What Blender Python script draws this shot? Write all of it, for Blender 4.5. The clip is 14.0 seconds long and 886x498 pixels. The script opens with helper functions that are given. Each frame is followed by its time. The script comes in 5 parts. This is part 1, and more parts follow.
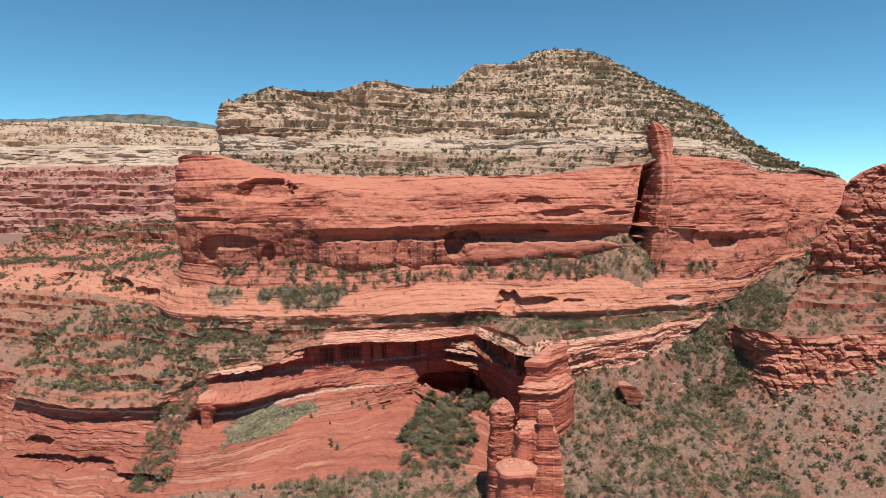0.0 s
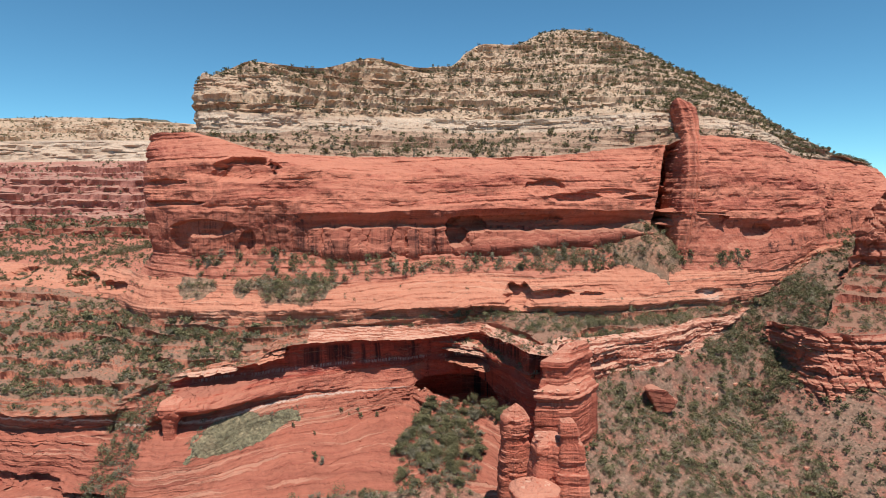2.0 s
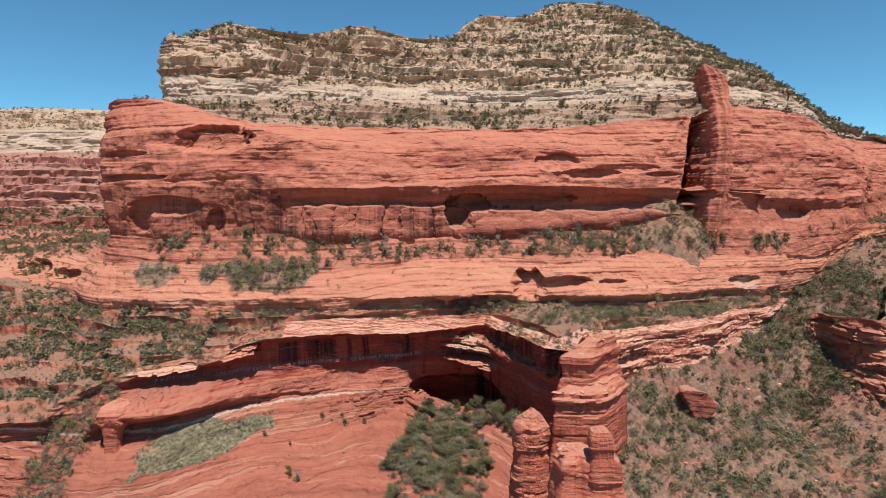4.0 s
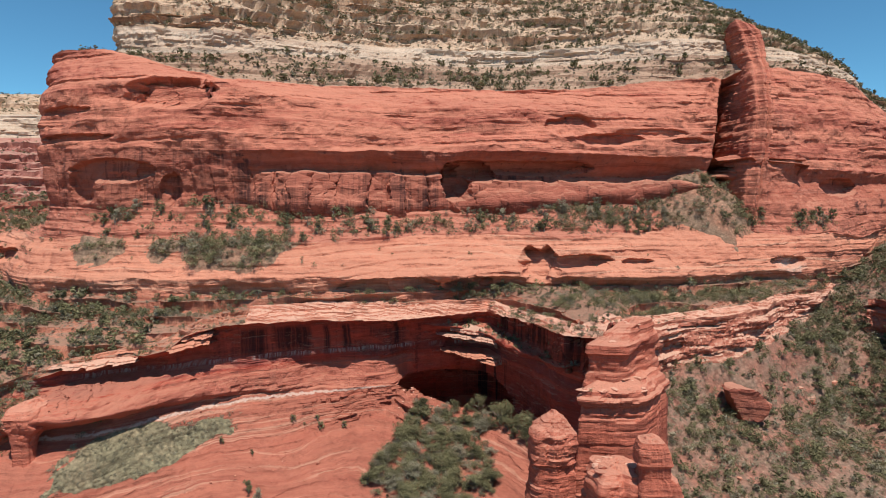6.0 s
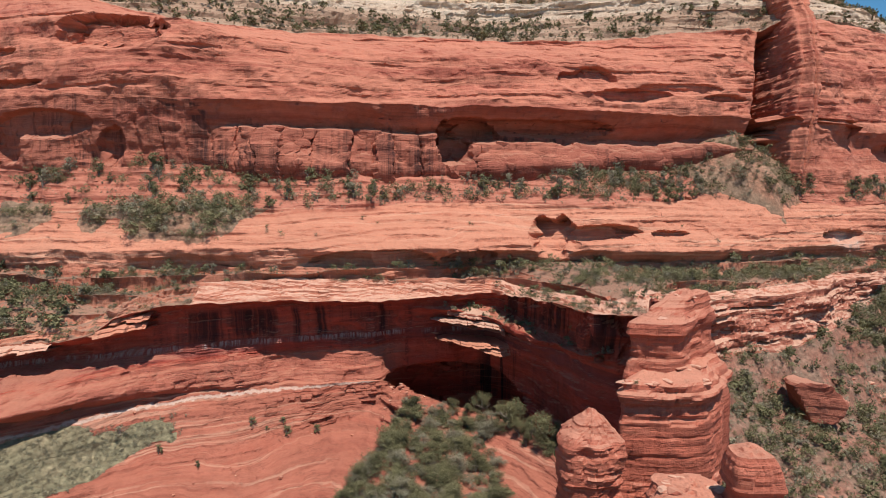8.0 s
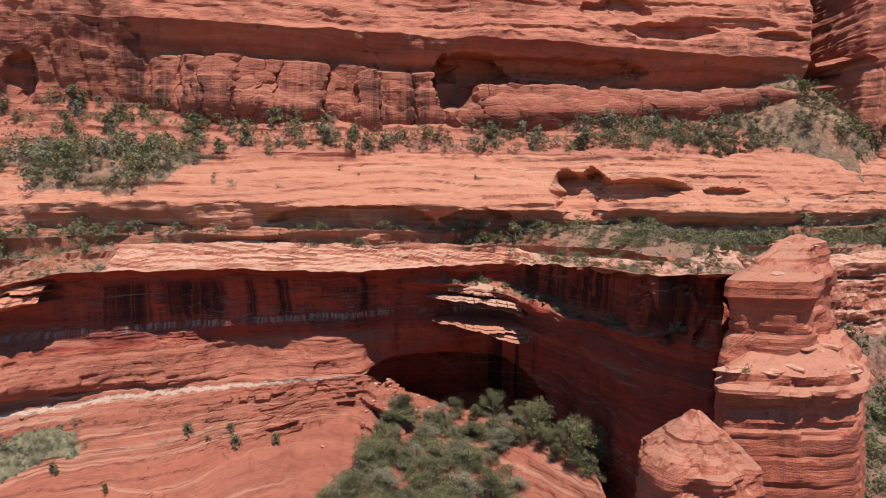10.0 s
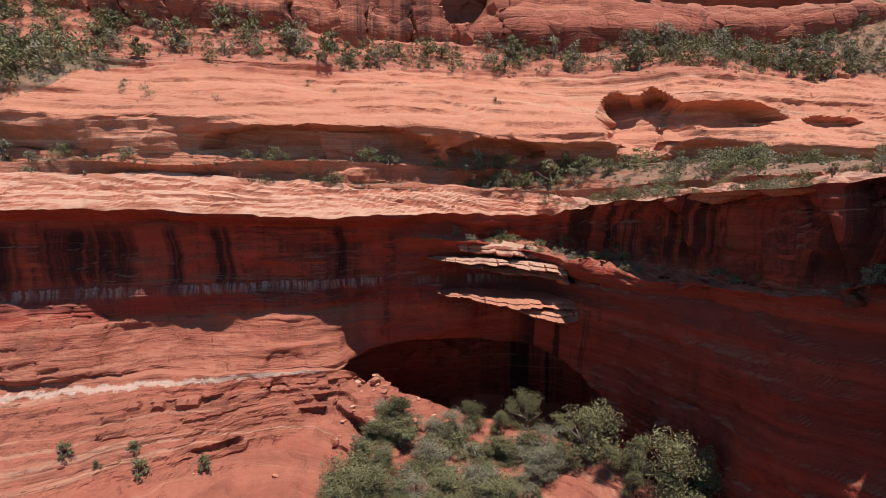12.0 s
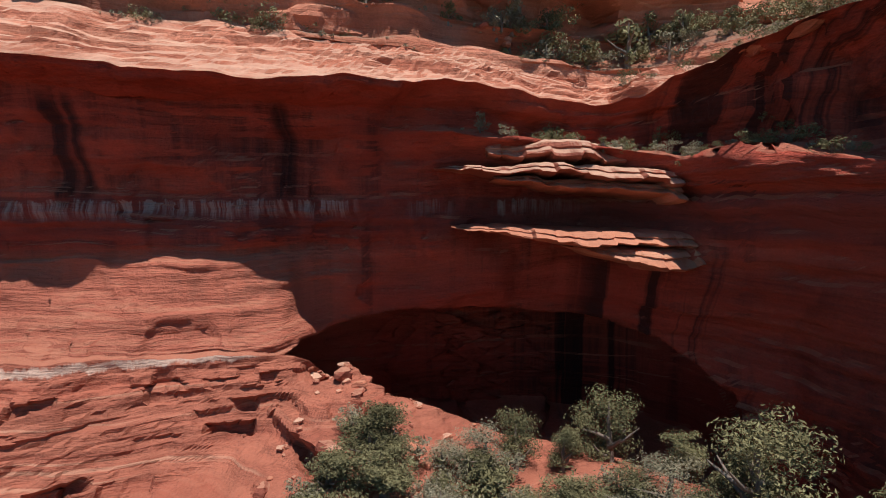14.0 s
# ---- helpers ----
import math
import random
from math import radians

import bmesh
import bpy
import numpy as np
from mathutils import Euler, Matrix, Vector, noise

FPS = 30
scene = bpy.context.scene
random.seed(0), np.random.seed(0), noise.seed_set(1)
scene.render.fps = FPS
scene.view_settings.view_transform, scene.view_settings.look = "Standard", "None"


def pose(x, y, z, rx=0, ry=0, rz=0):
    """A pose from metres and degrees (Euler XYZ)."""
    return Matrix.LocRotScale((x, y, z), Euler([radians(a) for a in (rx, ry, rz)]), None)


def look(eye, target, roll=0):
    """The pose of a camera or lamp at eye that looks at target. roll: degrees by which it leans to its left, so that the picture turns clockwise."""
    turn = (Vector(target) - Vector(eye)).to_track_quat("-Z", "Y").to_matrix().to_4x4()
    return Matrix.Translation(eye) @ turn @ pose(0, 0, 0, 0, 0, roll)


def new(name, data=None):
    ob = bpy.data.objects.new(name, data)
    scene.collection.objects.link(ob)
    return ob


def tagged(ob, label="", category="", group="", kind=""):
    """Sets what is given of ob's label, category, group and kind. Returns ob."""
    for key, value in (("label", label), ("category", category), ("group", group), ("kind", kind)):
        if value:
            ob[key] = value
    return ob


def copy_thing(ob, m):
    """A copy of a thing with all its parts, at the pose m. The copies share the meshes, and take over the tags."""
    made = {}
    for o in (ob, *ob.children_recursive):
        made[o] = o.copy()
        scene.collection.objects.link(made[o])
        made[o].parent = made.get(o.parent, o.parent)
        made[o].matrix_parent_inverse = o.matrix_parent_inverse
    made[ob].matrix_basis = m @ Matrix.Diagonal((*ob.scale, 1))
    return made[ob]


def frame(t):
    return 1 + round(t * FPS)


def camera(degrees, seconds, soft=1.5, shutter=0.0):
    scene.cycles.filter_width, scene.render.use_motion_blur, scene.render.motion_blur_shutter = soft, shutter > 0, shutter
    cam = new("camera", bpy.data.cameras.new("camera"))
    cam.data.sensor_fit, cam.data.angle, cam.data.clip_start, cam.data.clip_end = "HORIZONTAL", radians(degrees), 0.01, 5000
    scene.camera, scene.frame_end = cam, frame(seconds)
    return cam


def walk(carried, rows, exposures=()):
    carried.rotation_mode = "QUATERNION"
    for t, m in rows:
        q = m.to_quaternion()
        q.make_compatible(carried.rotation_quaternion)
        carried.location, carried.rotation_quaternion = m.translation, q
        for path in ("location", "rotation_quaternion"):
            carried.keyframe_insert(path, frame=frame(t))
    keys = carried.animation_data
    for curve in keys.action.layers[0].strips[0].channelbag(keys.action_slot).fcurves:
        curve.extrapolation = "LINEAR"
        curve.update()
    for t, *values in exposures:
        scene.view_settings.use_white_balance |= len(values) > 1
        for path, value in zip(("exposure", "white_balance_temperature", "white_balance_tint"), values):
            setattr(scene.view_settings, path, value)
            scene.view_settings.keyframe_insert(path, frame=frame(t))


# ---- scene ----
cam = camera(73.0, 14.0, soft=1.0)
METRES, EYE, TILT, LEAN, TURN = 200.0, 100.0, -6.0, 0.0, 0.0
ROWS = [
    (0.0, 0.0, 0.0, 0.0, 0.0, 0.0, -0.0),
    (0.5, -0.0001, 0.0338, -0.009, 0.09, 0.17, 0.07),
    (1.0, -0.0005, 0.0677, -0.0179, 0.14, 0.31, 0.14),
    (1.5, -0.0006, 0.1026, -0.0269, 0.12, 0.45, 0.11),
    (2.0, -0.001, 0.1374, -0.0355, 0.09, 0.64, 0.08),
    (2.5, -0.0018, 0.1722, -0.044, 0.06, 0.8, 0.09),
    (3.0, -0.0019, 0.2074, -0.0524, 0.03, 0.88, 0.14),
    (5.5, -0.002, 0.3832, -0.0942, -0.34, 1.0, 0.0),
    (6.0, -0.0015, 0.4175, -0.103, -0.44, 1.04, -0.0),
    (6.5, -0.0007, 0.4502, -0.1115, -0.54, 1.09, -0.02),
    (7.0, 0.0001, 0.4823, -0.1203, -0.62, 1.16, -0.01),
    (9.5, -0.0001, 0.6521, -0.1633, -1.12, 1.49, 0.08),
    (10.0, -0.0008, 0.6873, -0.1711, -1.21, 1.5, 0.1),
    (10.5, -0.0015, 0.7225, -0.1786, -1.3, 1.55, 0.16),
    (11.0, -0.0025, 0.7578, -0.1861, -1.37, 1.62, 0.19),
    (11.5, -0.0039, 0.7939, -0.1944, -1.42, 1.76, 0.23),
    (12.0, -0.0048, 0.8303, -0.2028, -1.44, 1.87, 0.26),
    (12.5, -0.0052, 0.8665, -0.2102, -1.43, 1.83, 0.32),
    (13.0, -0.0057, 0.9022, -0.2176, -1.36, 1.87, 0.38),
    (13.5, -0.0064, 0.9376, -0.2245, -1.37, 1.81, 0.46),
    (14.0, -0.0069, 0.9726, -0.2311, -1.34, 1.77, 0.49),
]
walk(cam, [(t, pose(0, 0, EYE, TILT, LEAN, TURN) @ pose(METRES * x, METRES * y, METRES * z, 90 + pitch, roll, yaw)) for t, x, y, z, yaw, pitch, roll in ROWS])

# ---------------------------------------------------------------- light
SUN_AZ, SUN_EL = 21.0, 69.0      # degrees: to the right of straight behind the camera, and up
to_sun = Vector((math.sin(radians(SUN_AZ)) * math.cos(radians(SUN_EL)), -math.cos(radians(SUN_AZ)) * math.cos(radians(SUN_EL)), math.sin(radians(SUN_EL))))
world = bpy.data.worlds.new("sky")
scene.world = world
world.use_nodes = True
wn = world.node_tree.nodes
sky = wn.new("ShaderNodeTexSky")
sky.sky_type, sky.sun_disc = "NISHITA", False
sky.sun_elevation, sky.sun_rotation = radians(SUN_EL), radians(180 - SUN_AZ)
sky.altitude, sky.air_density, sky.dust_density, sky.ozone_density = 6000, 1.3, 0.0, 1.0
tint = wn.new("ShaderNodeMix")
tint.data_type, tint.blend_type = "RGBA", "MULTIPLY"
tint.inputs[0].default_value, tint.inputs[7].default_value = 1.0, (0.61, 1.09, 1.13, 1)
world.node_tree.links.new(sky.outputs[0], tint.inputs[6])
world.node_tree.links.new(tint.outputs[2], wn["Background"].inputs[0])
wn["Background"].inputs[1].default_value = 0.092
sun = new("sun", bpy.data.lights.new("sun", "SUN"))
sun.data.energy, sun.data.angle, sun.data.color = 4.2, radians(0.53), (1.0, 0.965, 0.915)
sun.matrix_world = look(to_sun * 500, (0, 0, 0))
scene.view_settings.exposure = 0.42


# ---------------------------------------------------------------- noise and curves
def hash01(i, j, k, seed):
    h = (i.astype(np.int64) * 374761393 + j.astype(np.int64) * 668265263 + k.astype(np.int64) * 2147483647 + seed * 1274126177) & 0xFFFFFFFF
    h = ((h ^ (h >> 13)) * 1274126177) & 0xFFFFFFFF
    h = ((h ^ (h >> 16)) * 2246822519) & 0xFFFFFFFF
    return ((h ^ (h >> 15)) & 0xFFFFFF) / float(0xFFFFFF)


def vnoise(x, y, z=None, seed=0):
    """Smooth value noise from -1 to 1."""
    x, y = np.broadcast_arrays(np.asarray(x, float), np.asarray(y, float))
    i, j = np.floor(x), np.floor(y)
    u, v = x - i, y - j
    u, v = u * u * u * (u * (6 * u - 15) + 10), v * v * v * (v * (6 * v - 15) + 10)
    if z is None:
        k = np.zeros_like(i)
        layers = ((k, 1.0),)
    else:
        z = np.broadcast_to(np.asarray(z, float), x.shape)
        k = np.floor(z)
        w = z - k
        w = w * w * (3 - 2 * w)
        layers = ((k, 1 - w), (k + 1, w))
    total = 0
    for kk, weight in layers:
        a, b = hash01(i, j, kk, seed), hash01(i + 1, j, kk, seed)
        c, d = hash01(i, j + 1, kk, seed), hash01(i + 1, j + 1, kk, seed)
        total = total + weight * ((a * (1 - u) + b * u) * (1 - v) + (c * (1 - u) + d * u) * v)
    return 2 * total - 1


def fbm(x, y, z=None, octaves=4, seed=0):
    total, amp, norm = 0, 1.0, 0
    for o in range(octaves):
        f = 2.03 ** o
        total = total + amp * vnoise(x * f + 3.7 * o, y * f - 1.9 * o, None if z is None else z * f, seed + o)
        norm += amp
        amp *= 0.5
    return total / norm


def step(a, b, x):
    t = np.clip((x - a) / (b - a), 0, 1)
    return t * t * (3 - 2 * t)


def layered(s, x, seed, sharp=0.86):
    """Stacked beds: each bed stands out or back by its own amount, which drifts along the cliff."""
    i = np.floor(s)
    f = s - i
    a, b = vnoise(x, i * 7.31 + 0.5, seed=seed), vnoise(x, (i + 1) * 7.31 + 0.5, seed=seed)
    return a + (b - a) * step(sharp, 1.0, f)


def through_points(points):
    """A curve y(x), z(x) that passes smoothly, with no overshoot, through (x, y, z) points."""
    p = np.array(points, float)
    x = p[:, 0]

    def one(v):
        h, d = np.diff(x), np.diff(v) / np.diff(x)
        m = np.zeros(len(x))
        same = d[:-1] * d[1:] > 0
        w1, w2 = 2 * h[1:] + h[:-1], h[1:] + 2 * h[:-1]
        inner = np.zeros(len(d) - 1)
        inner[same] = (w1 + w2)[same] / (w1[same] / d[:-1][same] + w2[same] / d[1:][same])
        m[1:-1], m[0], m[-1] = inner, d[0], d[-1]

        def at(q):
            q = np.clip(q, x[0], x[-1])
            i = np.clip(np.searchsorted(x, q) - 1, 0, len(x) - 2)
            t = (q - x[i]) / h[i]
            return ((1 + 2 * t) * (1 - t) ** 2 * v[i] + t * (1 - t) ** 2 * h[i] * m[i] + t * t * (3 - 2 * t) * v[i + 1] + t * t * (t - 1) * h[i] * m[i + 1])
        return at
    return one(p[:, 1]), one(p[:, 2])


# ---------------------------------------------------------------- meshes
def quick_mesh(name, verts, quads, material, smooth=True):
    me = bpy.data.meshes.new(name)
    verts, quads = np.asarray(verts, np.float32), np.asarray(quads, np.int32)
    n = quads.shape[1]
    me.vertices.add(len(verts))
    me.vertices.foreach_set("co", verts.ravel())
    me.loops.add(quads.size)
    me.loops.foreach_set("vertex_index", quads.ravel())
    me.polygons.add(len(quads))
    me.polygons.foreach_set("loop_start", np.arange(len(quads), dtype=np.int32) * n)
    me.polygons.foreach_set("use_smooth", np.full(len(quads), smooth))
    me.update(calc_edges=True)
    me.materials.append(material)
    return me


def grid_quads(rows, cols, wrap=False):
    r, c = np.meshgrid(np.arange(rows - 1), np.arange(cols if wrap else cols - 1), indexing="ij")
    d = (c + 1) % cols
    return np.stack([r * cols + c, r * cols + d, (r + 1) * cols + d, (r + 1) * cols + c], -1).reshape(-1, 4)


def normals_of(p):
    du, dv = np.gradient(p, axis=1), np.gradient(p, axis=0)
    n = np.cross(du, dv)
    return n / np.maximum(np.linalg.norm(n, axis=2, keepdims=True), 1e-9)


def loft(lines, x0, x1, cell, soften=0, stretch=5.0):
    """A grid of points through the given lines, from low to high, between x0 and x1; about cell metres apart."""
    curves = [through_points(l) for l in lines]
    xs = np.linspace(x0, x1, 6000)
    ys = np.array([c[0](xs) for c in curves])
    run = np.sqrt(np.diff(xs) ** 2 + np.minimum(np.abs(np.diff(ys, axis=1)), stretch * np.diff(xs)) ** 2).mean(0)
    run = np.concatenate([[0], np.cumsum(run)])
    cols = max(int(run[-1] / cell), 8)
    x = np.interp(np.linspace(0, run[-1], cols), run, xs)
    key = np.array([np.stack([x, c[0](x), c[1](x)], -1) for c in curves])
    out = []
    for a, b in zip(key[:-1], key[1:]):
        gap = np.linalg.norm(b - a, axis=1)
        n = max(int(np.percentile(gap, 70) / cell), 3)
        for t in np.arange(n) / n:
            out.append(a + (b - a) * t)
    out.append(key[-1])
    p = np.array(out)
    for _ in range(soften):
        p[1:-1] = 0.25 * p[:-2] + 0.5 * p[1:-1] + 0.25 * p[2:]
    return p


def outward(p, flat=True):
    n = normals_of(p)
    if flat:
        n = n.copy()
        n[..., 2] *= 0.15
        n /= np.maximum(np.linalg.norm(n, axis=2, keepdims=True), 1e-6)
    return n


def carve(p, hollows):
    """Depth of rounded hollows: x, z, half width, half height, depth; tops are sharp, floors run out."""
    d = np.zeros(p.shape[:2])
    for x, z, w, h, deep in hollows:
        k = int(abs(x * 7 + z))
        wob = 0.3 * vnoise(p[..., 0] / (w * 0.45), p[..., 2] / (h * 0.9), seed=k) + 0.1 * fbm(p[..., 0] / 1.6, p[..., 2] / 2.2, None, 3, k + 1)
        q = np.abs((p[..., 0] - x) / w) ** 2.6 + np.abs((p[..., 2] - z) / h) ** 2 + wob
        up = p[..., 2] > z
        soft = np.where(up, step(1.0, 0.75, q), step(1.0, 0.25, q))
        d = np.maximum(d, deep * soft)
    return d


def weather(p, beds=1.0, lumps=1.0, seed=1, bed=2.6, fine=0.8, blocks=0.0, grain=1.0, spall=0.0, notch=0.0, bricks=0.0, course=0.55, tilt=0.0):
    """How far a cliff's face stands out, from beds at three sizes, lumps, joints, spalled scars and crevices."""
    x, y, z = p[..., 0] + 0.6 * p[..., 1], p[..., 1], p[..., 2]
    dip = tilt * x + 1.1 * vnoise(x / 45, z / 60, seed=seed) + 0.4 * vnoise(x / 11, z / 20, seed=seed + 1) + 0.12 * vnoise(x / 2.5, z / 3, seed=seed + 7)
    d = beds * 0.75 * layered((z + dip) / bed, x / 22, seed + 2)
    d = d + beds * 0.34 * layered((z + dip * 1.3) / fine, x / 8, seed + 3)
    d = d + beds * 0.13 * layered((z + dip * 1.1) / (fine * 0.35), x / 4, seed + 6)
    d = d + lumps * (1.4 * fbm(x / 16, y / 16, z / 11, 3, seed + 4) + grain * 0.45 * fbm(x / 2.6, y / 2.6, z / 2.0, 3, seed + 5))
    if bricks:
        g = (z + dip * 1.2) / course
        i = np.floor(g + 0.35 * vnoise(x / 5, z * 0, seed=seed + 15))
        jx = x / (course * (1.6 + 2.2 * hash01(i, i, i, seed + 16))) + 9 * hash01(i, i * 0, i, seed + 17)
        j = np.floor(jx)
        where = step(-0.15, 0.35, fbm(x / 9, y / 9, z / 3.5, 2, seed + 18))
        h = hash01(i, j, i * 0, seed + 19)
        gap = 1 - step(0.0, 0.09, np.minimum(jx - j, 1 - jx + j))
        d = d + bricks * where * (h - 0.5 - 0.5 * gap) - 0.5 * bricks * where * (hash01(i, j, i, seed + 20) > 0.86)
    if notch:
        g = (z + dip) / bed
        i = np.floor(g)
        d = d - notch * step(0.05, 0.4, vnoise(x / 13, i * 5.1 + 0.5, seed=seed + 12)) * step(0.22, 0.10, np.abs(g - i - 0.5) * 1.6 / np.maximum(0.35, bed / 4))
    if spall:
        scar = fbm(x / 8.5, y / 20, z / 4.2, 3, seed + 14)
        d = d - spall * step(0.20, 0.27, scar) * (0.6 + 0.6 * step(0.2, 0.6, scar))
    if blocks:
        jx = x / 3.4 + 0.7 * vnoise(x / 6, z / 5, seed=seed + 8)
        i = np.floor(jx)
        f = jx - i
        h = 2 * hash01(i, np.floor(z / 5.5 + hash01(i, i, i, seed)), i * 0, seed + 9) - 1
        d = d + blocks * (h * 0.8 - 0.9 * (1 - step(0.0, 0.10, np.minimum(f, 1 - f))))
    return d


def face(name, p, material, label, category, kind="", parent=None):
    me = quick_mesh(name, p.reshape(-1, 3), grid_quads(*p.shape[:2]), material, any(k in material.name for k in ("soil", "alcove")))
    ob = new(name, me)
    if parent is not None:
        ob.parent = parent
        return tagged(ob, label)
    return tagged(ob, label, category, kind=kind)


def whole(name, label, category, kind=""):
    return tagged(new(name), label, category, kind=kind)


# ---------------------------------------------------------------- materials
def material(name):
    m = bpy.data.materials.new(name)
    m.use_nodes = True
    t = m.node_tree
    return m, t, t.nodes["Principled BSDF"]


def node(t, kind, **settings):
    n = t.nodes.new(kind)
    for k, v in settings.items():
        if k == "operation":
            n.operation = v
        elif k == "data_type":
            n.data_type = v
        elif k == "blend":
            n.data_type, n.blend_type = "RGBA", v
    return n


def calc(t, op, a, b=0.0, c=0.0):
    n = node(t, "ShaderNodeMath", operation=op)
    for s, v in zip(n.inputs, (a, b, c)):
        if isinstance(v, (int, float)):
            s.default_value = v
        else:
            t.links.new(v, s)
    return n.outputs[0]


def mix(t, fac, a, b, blend="MIX"):
    n = node(t, "ShaderNodeMix", blend=blend)
    for s, v in ((n.inputs[0], fac), (n.inputs[6], a), (n.inputs[7], b)):
        if isinstance(v, (int, float)):
            s.default_value = v
        elif isinstance(v, tuple):
            s.default_value = (*v, 1)
        else:
            t.links.new(v, s)
    return n.outputs[2]


def ramp(t, value, stops):
    n = t.nodes.new("ShaderNodeValToRGB")
    e = n.color_ramp.elements
    while len(e) < len(stops):
        e.new(0.5)
    for el, (at, col) in zip(e, stops):
        el.position = at
        el.color = (*col, 1) if isinstance(col, tuple) else (col, col, col, 1)
    t.links.new(value, n.inputs[0])
    return n.outputs[0]


def texture(t, vec, scale, detail=4, rough=0.55):
    n = t.nodes.new("ShaderNodeTexNoise")
    n.inputs["Scale"].default_value, n.inputs["Detail"].default_value, n.inputs["Roughness"].default_value = scale, detail, rough
    t.links.new(vec, n.inputs["Vector"])
    return n.outputs["Fac"]


def scaled(t, vec, s):
    n = t.nodes.new("ShaderNodeMapping")
    n.inputs["Scale"].default_value = s
    t.links.new(vec, n.inputs["Vector"])
    return n.outputs[0]


def rock(name, stops, varnish=0.5, top=(0.42, 0.2, 0.13), top_amount=0.6, band=0.16, relief=0.5, streak=(0.05, 0.022, 0.02), pale=0.0, drips=False, bleach=0.0, seams=0.5, stains=(), stripes=0.28):
    m, t, bsdf = material(name)
    geo = t.nodes.new("ShaderNodeNewGeometry")
    pos, nor = geo.outputs["Position"], geo.outputs["True Normal"]
    sp = t.nodes.new("ShaderNodeSeparateXYZ")
    t.links.new(nor, sp.inputs[0])
    nz = sp.outputs[2]
    warp = texture(t, pos, 0.035, 3)
    lift = t.nodes.new("ShaderNodeCombineXYZ")
    t.links.new(calc(t, "MULTIPLY", warp, 5.0), lift.inputs[2])
    add = t.nodes.new("ShaderNodeVectorMath")
    t.links.new(pos, add.inputs[0])
    t.links.new(lift.outputs[0], add.inputs[1])
    bedded = add.outputs[0]
    broad = texture(t, scaled(t, bedded, (0.012, 0.012, band)), 1.0, 5, 0.6)
    thin = texture(t, scaled(t, bedded, (0.06, 0.06, 2.2)), 1.0, 4, 0.65)
    colour = ramp(t, calc(t, "ADD", calc(t, "MULTIPLY", broad, 1 - stripes), calc(t, "MULTIPLY", thin, stripes)), stops)
    mottle = texture(t, pos, 0.5, 6, 0.65)
    colour = mix(t, 0.4, colour, ramp(t, mottle, ((0.3, 0.6), (0.5, 0.97), (0.72, 1.3))), "MULTIPLY")
    course = texture(t, scaled(t, bedded, (0.022, 0.022, 0.62)), 1.0, 7, 0.72)
    colour = mix(t, 0.55, colour, ramp(t, course, ((0.34, 0.5), (0.45, 0.95), (0.55, 1.08), (0.68, 1.3))), "MULTIPLY")
    grains = texture(t, pos, 7.0, 4, 0.7)
    colour = mix(t, 0.35, colour, ramp(t, grains, ((0.3, 0.6), (0.7, 1.3))), "MULTIPLY")
    lines = texture(t, scaled(t, bedded, (0.10, 0.10, 1.5)), 1.0, 6, 0.75)
    seam = ramp(t, lines, ((0.475, 0.0), (0.495, 1.0), (0.505, 1.0), (0.525, 0.0)))
    colour = mix(t, calc(t, "MULTIPLY", seam, calc(t, "MULTIPLY", ramp(t, texture(t, pos, 0.11, 3), ((0.45, 0.0), (0.65, 1.0))), seams)), colour, tuple(0.4 * c for c in stops[0][1]))
    if pale:
        p = texture(t, scaled(t, bedded, (0.022, 0.022, 1.5)), 1.0, 5, 0.6)
        colour = mix(t, calc(t, "MULTIPLY", ramp(t, p, ((0.57, 0.0), (0.63, 1.0))), pale), colour, (0.62, 0.36, 0.24))
    if varnish:
        steep = ramp(t, calc(t, "ABSOLUTE", nz), ((0.25, 1.0), (0.55, 0.0)))
        runs = texture(t, scaled(t, pos, (0.55, 0.12, 0.018)), 1.0, 6, 0.66)
        where = texture(t, scaled(t, pos, (0.05, 0.05, 0.08)), 1.0, 3)
        both = calc(t, "ADD", calc(t, "MULTIPLY", runs, 0.62), calc(t, "MULTIPLY", where, 0.38))
        dark = ramp(t, both, ((0.50, 0.0), (0.61, 1.0)))
        colour = mix(t, calc(t, "MULTIPLY", calc(t, "MULTIPLY", dark, steep), varnish), colour, streak)
    if drips:
        hz = t.nodes.new("ShaderNodeSeparateXYZ")
        t.links.new(pos, hz.inputs[0])
        dot = t.nodes.new("ShaderNodeVectorMath")
        dot.operation = "DOT_PRODUCT"
        dot.inputs[1].default_value = (1.0, -0.12, 0.0)
        t.links.new(pos, dot.inputs[0])
        along = t.nodes.new("ShaderNodeCombineXYZ")
        t.links.new(dot.outputs["Value"], along.inputs[0])
        t.links.new(calc(t, "MULTIPLY", hz.outputs[2], 0.03), along.inputs[2])
        along = along.outputs[0]
        across = texture(t, scaled(t, along, (0.25, 0.0, 0.0)), 1.0, 4, 0.62)
        level = calc(t, "ADD", hz.outputs[2], calc(t, "MULTIPLY", texture(t, scaled(t, along, (0.9, 0.0, 0.0)), 1.0, 5, 0.7), 7.0))
        ragged = calc(t, "ADD", dot.outputs["Value"], calc(t, "MULTIPLY", calc(t, "SUBTRACT", across, 0.5), 3.0))
        fray = ramp(t, texture(t, scaled(t, along, (1.6, 0.0, 0.4)), 1.0, 4, 0.65), ((0.35, 0.35), (0.55, 1.0)))
